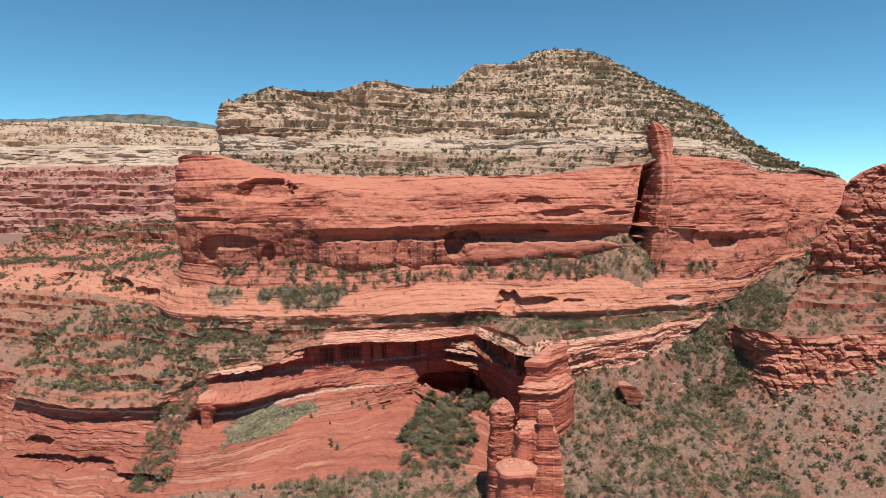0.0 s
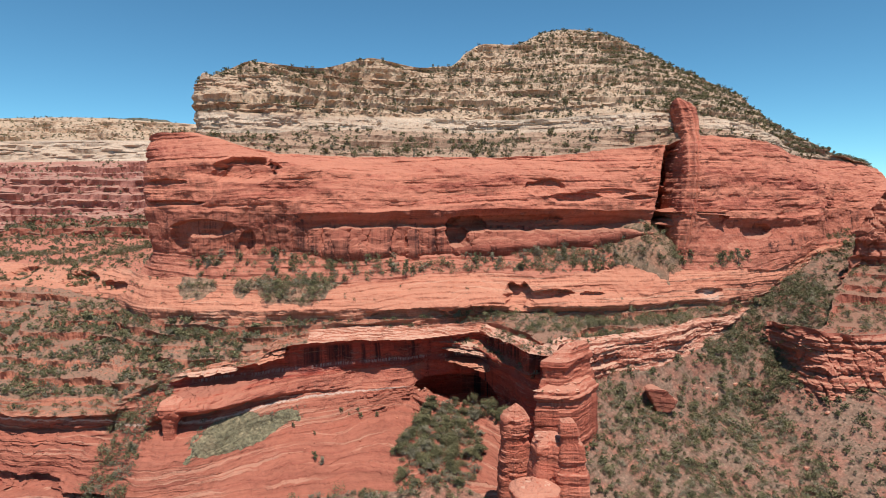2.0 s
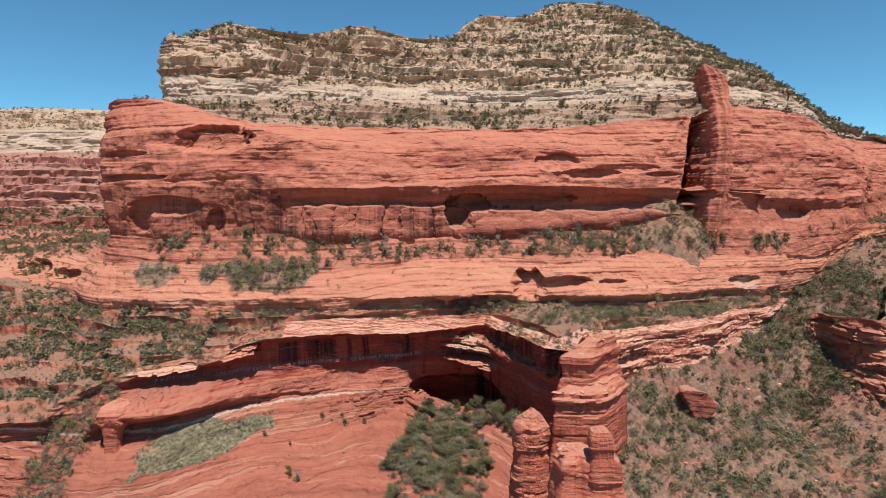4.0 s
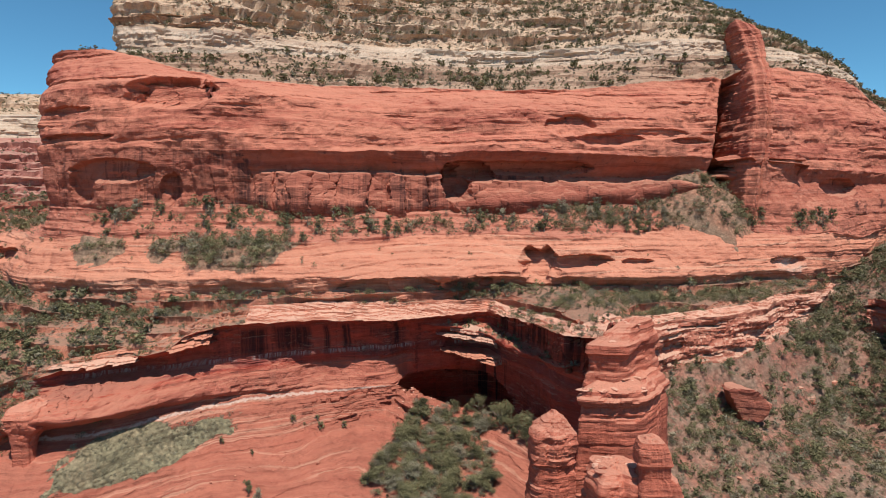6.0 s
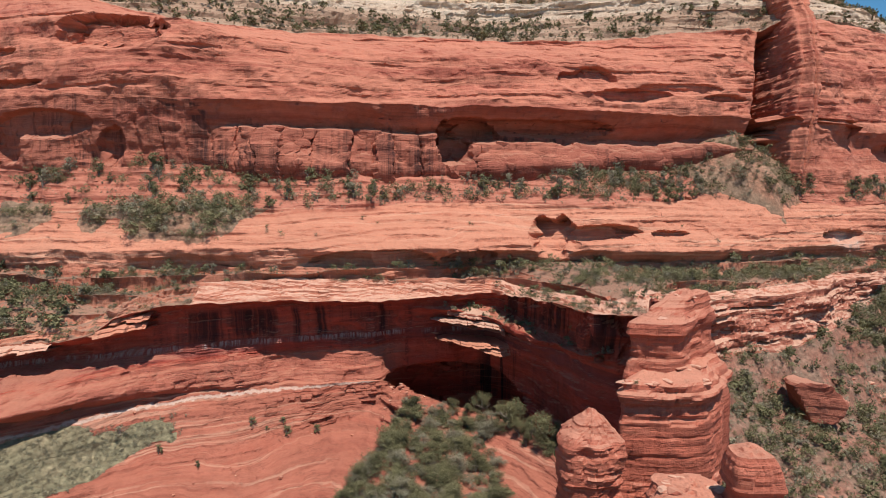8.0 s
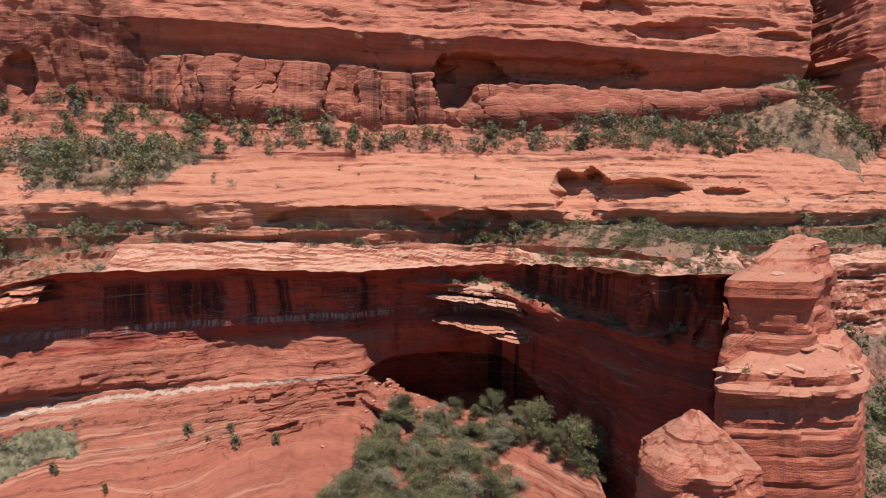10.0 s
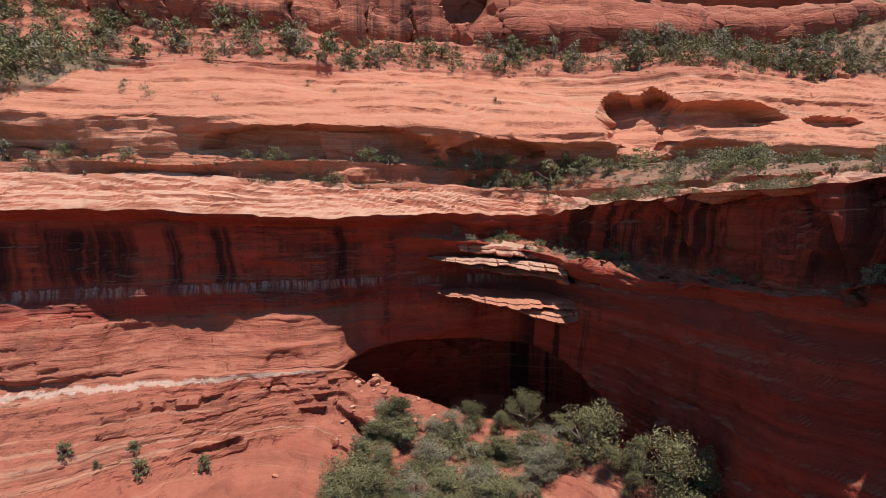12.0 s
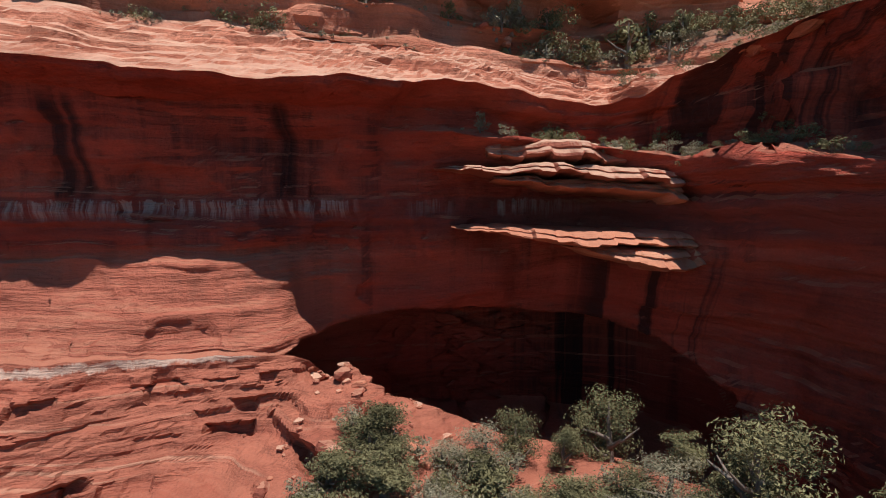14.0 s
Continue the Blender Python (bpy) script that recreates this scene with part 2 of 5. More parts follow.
        for at, half, foot in ((-69.3, 2.6, 34.8), (-61.3, 3.7, 35.2), (-54.0, 0.7, 33.6), (-50.0, 1.1, 34.6), (-38.0, 0.6, 34.6)):
            side = calc(t, "SUBTRACT", half, calc(t, "ABSOLUTE", calc(t, "SUBTRACT", ragged, at)))
            run = calc(t, "MULTIPLY", ramp(t, calc(t, "ADD", calc(t, "MULTIPLY", side, 1.2), 0.3), ((0.0, 0.0), (0.75, 1.0))), ramp(t, calc(t, "MULTIPLY", calc(t, "SUBTRACT", level, foot), 0.16), ((0.2, 0.0), (0.62, 1.0))))
            run = calc(t, "MULTIPLY", run, ramp(t, calc(t, "MULTIPLY", hz.outputs[2], 0.02), ((0.792, 1.0), (0.812, 0.0))))
            colour = mix(t, calc(t, "MULTIPLY", calc(t, "MULTIPLY", run, fray), 0.85), colour, (0.022, 0.014, 0.014))
        low_run = ramp(t, texture(t, scaled(t, along, (0.55, 0.0, 0.5)), 1.0, 4, 0.6), ((0.52, 0.0), (0.58, 1.0)))
        low_run = calc(t, "MULTIPLY", low_run, ramp(t, calc(t, "MULTIPLY", hz.outputs[0], 0.04), ((0.36, 0.0), (0.46, 1.0), (0.7, 1.0), (0.8, 0.0))))
        colour = mix(t, calc(t, "MULTIPLY", calc(t, "MULTIPLY", low_run, ramp(t, calc(t, "MULTIPLY", hz.outputs[2], 0.02), ((0.58, 1.0), (0.63, 0.0)))), 0.85), colour, (0.022, 0.014, 0.014))
        purple = ramp(t, calc(t, "MULTIPLY", calc(t, "SUBTRACT", hz.outputs[2], 31.3), 0.25), ((0.05, 0.0), (0.2, 1.0), (0.72, 1.0), (0.76, 0.0)))
        colour = mix(t, calc(t, "MULTIPLY", purple, 0.55), colour, (0.17, 0.055, 0.05))
        comb = texture(t, scaled(t, along, (1.9, 0.0, 3.0)), 1.0, 5, 0.72)
        hung = calc(t, "ADD", hz.outputs[2], calc(t, "MULTIPLY", calc(t, "SUBTRACT", texture(t, scaled(t, along, (1.1, 0.0, 0.0)), 1.0, 4, 0.7), 0.5), 1.6))
        white = calc(t, "MULTIPLY", ramp(t, comb, ((0.45, 0.0), (0.55, 1.0))), ramp(t, calc(t, "MULTIPLY", calc(t, "SUBTRACT", hung, 32.5), 0.45), ((0.15, 0.0), (0.4, 1.0), (0.68, 1.0), (0.72, 0.0))))
        white = calc(t, "MULTIPLY", white, calc(t, "MULTIPLY", ramp(t, texture(t, scaled(t, pos, (0.16, 0.05, 0.0)), 1.0, 3), ((0.42, 0.0), (0.52, 1.0))), ramp(t, calc(t, "MULTIPLY", hz.outputs[0], 0.05), ((0.2, 1.0), (0.55, 0.0)))))
        colour = mix(t, calc(t, "MULTIPLY", white, 0.65), colour, (0.46, 0.36, 0.32))
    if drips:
        # Sunlit paleness of the wall's lower left part, put into its colour.
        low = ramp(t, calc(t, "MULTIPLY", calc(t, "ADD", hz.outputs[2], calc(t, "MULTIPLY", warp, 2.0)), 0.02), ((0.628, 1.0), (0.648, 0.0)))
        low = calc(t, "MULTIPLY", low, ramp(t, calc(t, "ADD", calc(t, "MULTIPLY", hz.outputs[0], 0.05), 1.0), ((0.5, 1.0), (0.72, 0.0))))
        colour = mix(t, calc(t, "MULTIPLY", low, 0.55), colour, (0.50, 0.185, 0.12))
        wet = calc(t, "MULTIPLY", ramp(t, texture(t, scaled(t, along, (0.85, 0.0, 0.3)), 1.0, 4, 0.62), ((0.47, 0.0), (0.56, 1.0))), ramp(t, calc(t, "MULTIPLY", hz.outputs[2], 0.02), ((0.725, 0.0), (0.76, 1.0))))
        wet = calc(t, "MULTIPLY", wet, ramp(t, calc(t, "MULTIPLY", hz.outputs[0], 0.04), ((0.54, 0.0), (0.62, 1.0))))
        colour = mix(t, calc(t, "MULTIPLY", wet, 0.8), colour, (0.03, 0.015, 0.014))
    if bleach:
        hz = t.nodes.new("ShaderNodeSeparateXYZ")
        t.links.new(pos, hz.inputs[0])
        wave = calc(t, "ADD", hz.outputs[2], calc(t, "MULTIPLY", texture(t, scaled(t, pos, (0.8, 0.8, 0.05)), 1.0, 5, 0.7), 1.6))
        salt = ramp(t, calc(t, "MULTIPLY", calc(t, "SUBTRACT", wave, bleach), 0.5), ((0.28, 0.0), (0.36, 1.0), (0.5, 1.0), (0.6, 0.0)))
        colour = mix(t, calc(t, "MULTIPLY", salt, 0.6), colour, (0.66, 0.52, 0.42))
    for sx, sz, rx, rz in stains:
        hz = t.nodes.new("ShaderNodeSeparateXYZ")
        t.links.new(pos, hz.inputs[0])
        dx, dz = (calc(t, "POWER", calc(t, "ABSOLUTE", calc(t, "DIVIDE", calc(t, "SUBTRACT", hz.outputs[k], c), h)), 2.0) for k, c, h in ((0, sx, rx), (2, sz, rz)))
        runs = texture(t, scaled(t, pos, (1.3, 0.2, 0.08)), 1.0, 5, 0.65)
        salt = ramp(t, calc(t, "SUBTRACT", calc(t, "MULTIPLY", runs, 2.0), calc(t, "ADD", dx, dz)), ((0.15, 0.0), (1.0, 1.0)))
        colour = mix(t, calc(t, "MULTIPLY", salt, 0.6), colour, (0.58, 0.46, 0.37))
    flatness = ramp(t, nz, ((0.55, 0.0), (0.85, 1.0)))
    soil = mix(t, texture(t, pos, 1.8, 6, 0.7), tuple(c * 0.7 for c in top), tuple(min(c * 1.3, 1) for c in top))
    colour = mix(t, calc(t, "MULTIPLY", flatness, top_amount), colour, soil)
    t.links.new(colour, bsdf.inputs["Base Color"])
    bsdf.inputs["Roughness"].default_value = 0.92
    bsdf.inputs["Specular IOR Level"].default_value = 0.2
    beds = texture(t, scaled(t, bedded, (0.35, 0.35, 3.5)), 1.0, 6, 0.7)
    crumbs = texture(t, pos, 2.2, 8, 0.68)
    lean = t.nodes.new("ShaderNodeMapping")
    lean.inputs["Rotation"].default_value = (0.12, 0.2, 0.3)
    lean.inputs["Scale"].default_value = (0.12, 0.12, 2.4)
    t.links.new(bedded, lean.inputs["Vector"])
    cross = texture(t, lean.outputs[0], 1.0, 5, 0.7)
    height = calc(t, "ADD", calc(t, "ADD", calc(t, "MULTIPLY", beds, 0.4), calc(t, "MULTIPLY", cross, 0.5)), calc(t, "MULTIPLY", crumbs, 0.45))
    bump = t.nodes.new("ShaderNodeBump")
    bump.inputs["Strength"].default_value, bump.inputs["Distance"].default_value = min(relief * 1.4, 1.0), 0.7
    t.links.new(height, bump.inputs["Height"])
    t.links.new(bump.outputs[0], bsdf.inputs["Normal"])
    return m


RED = ((0.28, (0.19, 0.054, 0.038)), (0.42, (0.33, 0.098, 0.063)), (0.53, (0.42, 0.142, 0.09)), (0.64, (0.37, 0.108, 0.068)), (0.78, (0.52, 0.24, 0.165)))
BRIGHT = ((0.28, (0.32, 0.095, 0.06)), (0.45, (0.46, 0.165, 0.1)), (0.58, (0.54, 0.215, 0.132)), (0.75, (0.60, 0.31, 0.21)))
DEEP = ((0.28, (0.23, 0.038, 0.026)), (0.45, (0.36, 0.066, 0.042)), (0.6, (0.46, 0.098, 0.059)), (0.75, (0.50, 0.142, 0.087)))
CREAM = ((0.28, (0.30, 0.165, 0.10)), (0.42, (0.46, 0.29, 0.185)), (0.55, (0.57, 0.40, 0.275)), (0.68, (0.45, 0.255, 0.16)), (0.8, (0.64, 0.49, 0.365)))
ORANGE = ((0.30, (0.22, 0.056, 0.038)), (0.42, (0.365, 0.103, 0.067)), (0.54, (0.50, 0.180, 0.112)), (0.64, (0.42, 0.116, 0.077)), (0.76, (0.61, 0.28, 0.195)))
upper_rock = rock("upper_cliff_sandstone", ORANGE, varnish=0.32, relief=0.5, seams=0.35, top=(0.48, 0.19, 0.12))
deep_cliff = rock("cliff_foot_sandstone", RED, varnish=0.85, seams=0.2, stripes=0.15)
pale_rock = rock("pale_rim_sandstone", ((0.28, (0.36, 0.10, 0.06)), (0.45, (0.48, 0.165, 0.10)), (0.56, (0.55, 0.235, 0.15)), (0.70, (0.62, 0.37, 0.255)), (0.8, (0.68, 0.50, 0.38))), varnish=0.1, top=(0.59, 0.38, 0.275), top_amount=0.6, band=0.6, stripes=0.5)
broken_rock = rock("broken_ledge_sandstone", RED, varnish=0.4, seams=0.25, stripes=0.2, pale=0.6, top=(0.55, 0.34, 0.24), top_amount=0.75)
red_rock = rock("red_sandstone", RED, varnish=0.45, seams=0.15, stripes=0.1, relief=0.4, top=(0.47, 0.24, 0.16), top_amount=0.6)
bright_rock = rock("orange_sandstone", BRIGHT, varnish=0.3, relief=0.36, seams=0.2, pale=0.5, top=(0.46, 0.2, 0.125), stains=((101, 51.5, 6, 3),))
pillar_rock = rock("pillar_sandstone", ((0.28, (0.27, 0.068, 0.043)), (0.45, (0.42, 0.115, 0.07)), (0.58, (0.50, 0.165, 0.103)), (0.75, (0.54, 0.25, 0.165))), varnish=0.25, seams=0.3, stripes=0.35, relief=0.5, top=(0.52, 0.27, 0.18), top_amount=0.5)
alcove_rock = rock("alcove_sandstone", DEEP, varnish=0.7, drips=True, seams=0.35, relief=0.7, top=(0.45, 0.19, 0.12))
white_rock = rock("white_band_sandstone", ((0.28, (0.34, 0.20, 0.13)), (0.45, (0.52, 0.37, 0.265)), (0.6, (0.63, 0.49, 0.37)), (0.75, (0.48, 0.31, 0.21))), varnish=0.2, top=(0.38, 0.26, 0.18), streak=(0.25, 0.15, 0.1), band=0.3)
ledge_rock = rock("ledgy_red_slope", RED, varnish=0.1, top=(0.25, 0.135, 0.09), top_amount=0.9)
shelf_rock = rock("ledgy_orange_slope", BRIGHT, varnish=0.1, top=(0.25, 0.145, 0.098), top_amount=0.88)
cream_rock = rock("cream_sandstone", CREAM, varnish=0.15, top=(0.37, 0.265, 0.185), streak=(0.2, 0.12, 0.08), band=0.25)
slope_rock = rock("smooth_red_slope", RED, varnish=0.1, relief=0.4, seams=0.25, top=(0.43, 0.17, 0.112), top_amount=0.7)
rim_rock = rock("tan_rim_slope", ((0.28, (0.26, 0.14, 0.092)), (0.5, (0.37, 0.225, 0.15)), (0.75, (0.44, 0.29, 0.205))), varnish=0.1, top=(0.36, 0.235, 0.16), top_amount=0.9)
# Red sandstone with distance haze put into its colour: paler and less saturated.
hazed_rock = rock("far_red_sandstone", ((0.28, (0.25, 0.092, 0.075)), (0.45, (0.37, 0.142, 0.108)), (0.58, (0.44, 0.19, 0.142)), (0.75, (0.5, 0.27, 0.205))), varnish=0.2, top=(0.36, 0.21, 0.155), top_amount=0.7)
banded_rock = rock("banded_sandstone", tuple((a, tuple(0.87 * v for v in c)) for a, c in RED), varnish=0.05, top=(0.36, 0.125, 0.08), top_amount=0.2, pale=0.4, band=0.6, relief=0.45, bleach=24.6, stripes=0.45)


def soil_material(name, colour, dry):
    m, t, bsdf = material(name)
    geo = t.nodes.new("ShaderNodeNewGeometry")
    pos = geo.outputs["Position"]
    col = mix(t, ramp(t, texture(t, pos, 0.12, 6, 0.65), ((0.36, 0.0), (0.56, 1.0))), colour, dry)
    col = mix(t, 0.6, col, ramp(t, texture(t, pos, 1.4, 7, 0.7), ((0.3, 0.4), (0.5, 0.95), (0.7, 1.6))), "MULTIPLY")
    rubble = t.nodes.new("ShaderNodeTexVoronoi")
    rubble.inputs["Scale"].default_value = 0.9
    t.links.new(pos, rubble.inputs["Vector"])
    col = mix(t, 0.45, col, ramp(t, rubble.outputs["Distance"], ((0.1, 1.5), (0.45, 0.9), (0.8, 0.6))), "MULTIPLY")
    t.links.new(col, bsdf.inputs["Base Color"])
    bsdf.inputs["Roughness"].default_value = 0.95
    bsdf.inputs["Specular IOR Level"].default_value = 0.15
    bump = t.nodes.new("ShaderNodeBump")
    bump.inputs["Strength"].default_value, bump.inputs["Distance"].default_value = 0.6, 0.7
    t.links.new(texture(t, pos, 1.1, 8, 0.7), bump.inputs["Height"])
    t.links.new(bump.outputs[0], bsdf.inputs["Normal"])
    return m


red_soil = soil_material("red_soil", (0.315, 0.132, 0.09), (0.24, 0.146, 0.102))
talus_soil = soil_material("rubbly_soil", (0.34, 0.165, 0.105), (0.26, 0.165, 0.108))
grey_soil = soil_material("shrubby_soil", (0.27, 0.205, 0.125), (0.22, 0.185, 0.11))


def leaf_material(name, a, b):
    m, t, bsdf = material(name)
    info = t.nodes.new("ShaderNodeObjectInfo")
    geo = t.nodes.new("ShaderNodeNewGeometry")
    col = mix(t, geo.outputs["Random Per Island"], a, b)
    col = mix(t, 0.5, col, ramp(t, info.outputs["Random"], ((0.0, 0.7), (1.0, 1.3))), "MULTIPLY")
    patch = texture(t, geo.outputs["Position"], 0.35, 2)
    col = mix(t, 0.6, col, ramp(t, patch, ((0.35, 0.6), (0.65, 1.35))), "MULTIPLY")
    t.links.new(col, bsdf.inputs["Base Color"])
    bsdf.inputs["Roughness"].default_value = 0.85
    bsdf.inputs["Specular IOR Level"].default_value = 0.1
    return m


juniper_leaf = leaf_material("juniper_foliage", (0.12, 0.106, 0.052), (0.212, 0.188, 0.098))
scrub_leaf = leaf_material("grey_scrub_foliage", (0.172, 0.15, 0.096), (0.285, 0.246, 0.168))
bark, bt, bb = material("bark")
bg = bt.nodes.new("ShaderNodeNewGeometry")
bt.links.new(mix(bt, texture(bt, scaled(bt, bg.outputs["Position"], (9, 9, 1.5)), 1.0, 5), (0.09, 0.06, 0.045), (0.26, 0.2, 0.16)), bb.inputs["Base Color"])
bb.inputs["Roughness"].default_value = 0.9

# ---------------------------------------------------------------- lines of the land: x, y, z
CLIFF_BASE = ((-126, 420, 70), (-119, 300, 71), (-113, 262, 70), (-107, 248, 70), (-88, 241, 68), (-72, 238, 68), (-40, 242, 69), (-2, 254, 68), (45, 263, 71),
              (72, 265, 74), (82, 266, 77), (86, 268, 74), (90, 258, 66), (100, 259, 66), (125, 269, 65), (145, 279, 66), (165, 289, 70), (185, 310, 70), (200, 322, 70), (260, 345, 72))
CLIFF_NICHE = ((-127, 420, 79), (-119, 290, 79), (-114, 258, 79), (-109, 248, 79), (-92, 241, 78), (-72, 237.2, 78), (-60, 237.6, 78), (-50, 240, 78), (-42, 243.4, 78), (0, 256.5, 77.5), (30, 264.5, 77), (52, 268, 77),
               (72, 270, 77.5), (84, 269, 79), (87, 271, 79), (91, 260, 78), (100, 263, 76), (125, 275, 75), (145, 284, 75), (165, 291, 76), (185, 314, 77), (200, 326, 77), (260, 350, 78))
CLIFF_LIP = ((-127, 420, 84), (-120, 285, 84), (-116, 259, 84), (-110, 248, 84), (-92, 241, 83.5), (-72, 237, 83), (-61, 237, 82.5), (-42, 240, 83.2), (0, 252.3, 83.4), (30, 258, 83.8), (52, 262, 83.6),
             (72, 264.5, 83.2), (85, 268, 82.5), (88.5, 271, 82), (92, 260, 82), (100, 263, 80), (125, 273, 79), (145, 282, 79), (163, 289, 80), (185, 314, 81), (200, 327, 81), (260, 352, 82))
CLIFF_BROW = ((-128, 420, 98), (-121, 285, 98), (-117.5, 262, 98), (-108, 250, 99), (-88, 244, 101), (-61, 241, 101), (-45, 247, 99), (-17, 257, 97), (15, 262, 97), (52, 266, 96),
              (72, 268, 96), (86, 272, 97), (92.5, 277, 98), (96, 268, 98), (115, 276, 97), (147, 288, 97), (165, 299, 95), (190, 325, 95), (218, 345, 93), (260, 370, 93))
CLIFF_RIM = ((-128, 420, 107), (-121, 290, 109), (-116.5, 266, 112), (-108, 260.5, 114), (-100, 259, 114), (-89, 258, 112), (-71, 257, 106.8), (-57, 260, 105), (-40, 264, 104.6), (-10, 270, 104.5), (15, 274, 104.3), (52, 277, 106),
             (72, 278, 108.5), (88, 280, 109.5), (95, 284, 110), (99, 280, 112), (115, 287, 114), (147, 299, 112), (165, 312, 108), (190, 340, 107), (218, 359, 107), (260, 385, 103))
CAP_FOOT = ((-128, 440, 108), (-118, 330, 109), (-104, 285, 111), (-101, 271, 113), (-95, 266, 114.5), (-71, 264, 113.4), (-49, 278, 116.7), (-15, 290, 117), (15, 297, 116.5), (52, 291.6, 116.7),
            (80, 285, 117.8), (95, 287, 118), (112, 291, 118), (147, 300, 112.5), (165, 314, 109), (190, 342, 108), (218, 361, 109), (260, 390, 104))
CAP_LEDGE = ((-104, 340, 122), (-102, 285, 122), (-100.5, 272.5, 122), (-95, 267.5, 122.5), (-71, 266, 121), (-49, 281, 122), (-15, 297, 123.5), (15, 299, 122.5), (52, 294, 123), (80, 288, 124),
             (95, 290, 124), (112, 295, 123.5), (147, 303, 117), (165, 317, 112), (190, 344, 110), (218, 362, 110.5), (260, 392, 105))
CAP_STEP = ((-104, 345, 136), (-102, 290, 136), (-100.5, 276, 135), (-95, 272, 137), (-82, 275, 138), (-63, 282, 136), (-34, 305, 137), (3, 314, 137), (42, 318, 140), (77, 318, 143), (100, 315, 141),
            (133, 318, 133), (163, 330, 123), (176, 338, 118), (202, 352, 113), (230, 364, 108), (260, 394, 105))
CAP_RIDGE = ((-104, 350, 139), (-102, 300, 138.5), (-100.5, 283, 138), (-92, 285, 142), (-82, 288, 146), (-63, 302, 146), (-34, 335, 157), (-12, 345, 155), (3, 350, 156), (13, 362, 167), (23, 373, 173.5),
             (42, 385, 176), (60, 398, 186), (77, 406, 190), (100, 400, 185), (133, 385, 163.5), (163, 370, 145), (176, 363, 131.5), (202, 361, 117), (230, 368, 107), (260, 400, 104))
CAP_BACK = ((-104, 420, 110), (-60, 430, 110), (77, 540, 110), (180, 500, 100), (260, 460, 95))

BENCH_TOP = ((-300, 330, 57), (-200, 310, 57), (-162, 290, 58), (-125, 262, 60), (-112, 247, 60), (-90, 236, 60), (-72, 232, 60), (-45, 231, 59.5), (-20, 237, 59.5), (-2, 244, 60.5), (20, 247, 60),
             (34, 241, 60), (58, 250, 61), (76, 254, 64), (95, 254, 60), (111, 258, 60), (135, 271, 58), (150, 281, 62), (165, 287, 66), (200, 320, 68))
BENCH_FOOT_BACK = ((-300, 420, 60), (-200, 400, 62), (-150, 360, 64), (-126, 320, 67), (-115, 266, 69)) + CLIFF_BASE[3:-1]
BENCH_LIP = ((-300, 303, 51), (-200, 286, 52.5), (-162, 273, 53.5), (-125, 251, 52.5), (-108, 233, 50.5), (-85, 224, 51), (-60, 221, 51.5), (-40, 222, 51.5), (-13, 226, 51), (5, 231, 50.5), (15, 236, 50),
             (30, 233, 50.5), (45, 236, 50), (68, 240, 50), (90, 246, 50), (111, 254, 50), (130, 266, 52), (150, 280, 60), (165, 286, 65), (200, 319, 67))
BENCH_FOOT = ((-300, 300, 50), (-200, 282, 51), (-162, 270, 51.5), (-125, 252, 49), (-108, 236, 46.8), (-85, 227.5, 47), (-60, 224.5, 47.3), (-40, 226, 47.5), (-13, 230, 47), (5, 235, 46.5), (15, 239, 46.5),
              (30, 236, 47.5), (45, 239, 47), (68, 242, 47), (90, 248, 47), (111, 255, 47), (130, 266.5, 50), (150, 280.5, 59), (165, 286.5, 64), (200, 319.5, 66))
# RIM juts forward at x 27 to 30, added to keep sun off the side wall.
RIM = ((-300, 250, 22), (-200, 235, 24), (-160, 222, 26), (-150, 201, 27.5), (-112, 191.5, 27.2), (-95, 191.5, 28.2), (-91, 196, 30.5), (-86, 199.5, 32.6), (-81, 199.5, 34.6), (-75, 200.5, 36.3), (-66, 203, 37), (-58, 205.5, 38.3), (-54.5, 209, 40.8), (-45, 213, 42.2), (-32, 218.5, 42.0),
       (-16, 222.5, 41.4), (-5, 226, 41.1), (5, 230, 41), (12.2, 233.5, 40.8), (14.6, 226, 42), (17.6, 217, 43), (21.4, 207.5, 43.5), (24.8, 196.5, 44), (27, 193, 44.4), (30, 191, 44.8), (34, 199, 45.5), (40, 207, 44))
RIM_RIGHT = ((49, 213.5, 42.5), (58, 218, 42.5), (66, 221, 43), (80, 229, 43), (95, 240, 43), (110, 250, 43), (125, 262, 46), (150, 279, 57), (165, 286, 63), (200, 319, 65))
RIM_TOP = ((-300, 254, 25), (-200, 239, 27), (-160, 226, 29), (-150, 204.5, 30.6), (-112, 196, 31), (-93, 195.5, 32), (-86, 197.5, 34), (-80, 200.5, 36.3), (-75, 203, 37.7), (-66, 206, 38.7), (-58, 209, 40.5), (-54.5, 212, 43), (-45, 217, 45.4), (-32, 222.6, 45.5),
           (-16, 226.8, 45.2), (-5, 230, 44.7), (5, 232.4, 44.3), (13, 235.8, 43.6), (18, 232, 42.9), (21.5, 222, 43.5), (26.5, 211, 44.1), (29.5, 203, 44.6), (32, 203.5, 45.3), (36, 207.5, 46), (40, 211, 45), (49, 217, 43.8), (58, 221, 43.8),
           (66, 224, 44.2), (80, 232, 44.2), (95, 242, 44.2), (110, 251.5, 44.2), (125, 263, 47), (150, 279.5, 57.5), (165, 286.2, 63.5), (200, 319.2, 65.5))
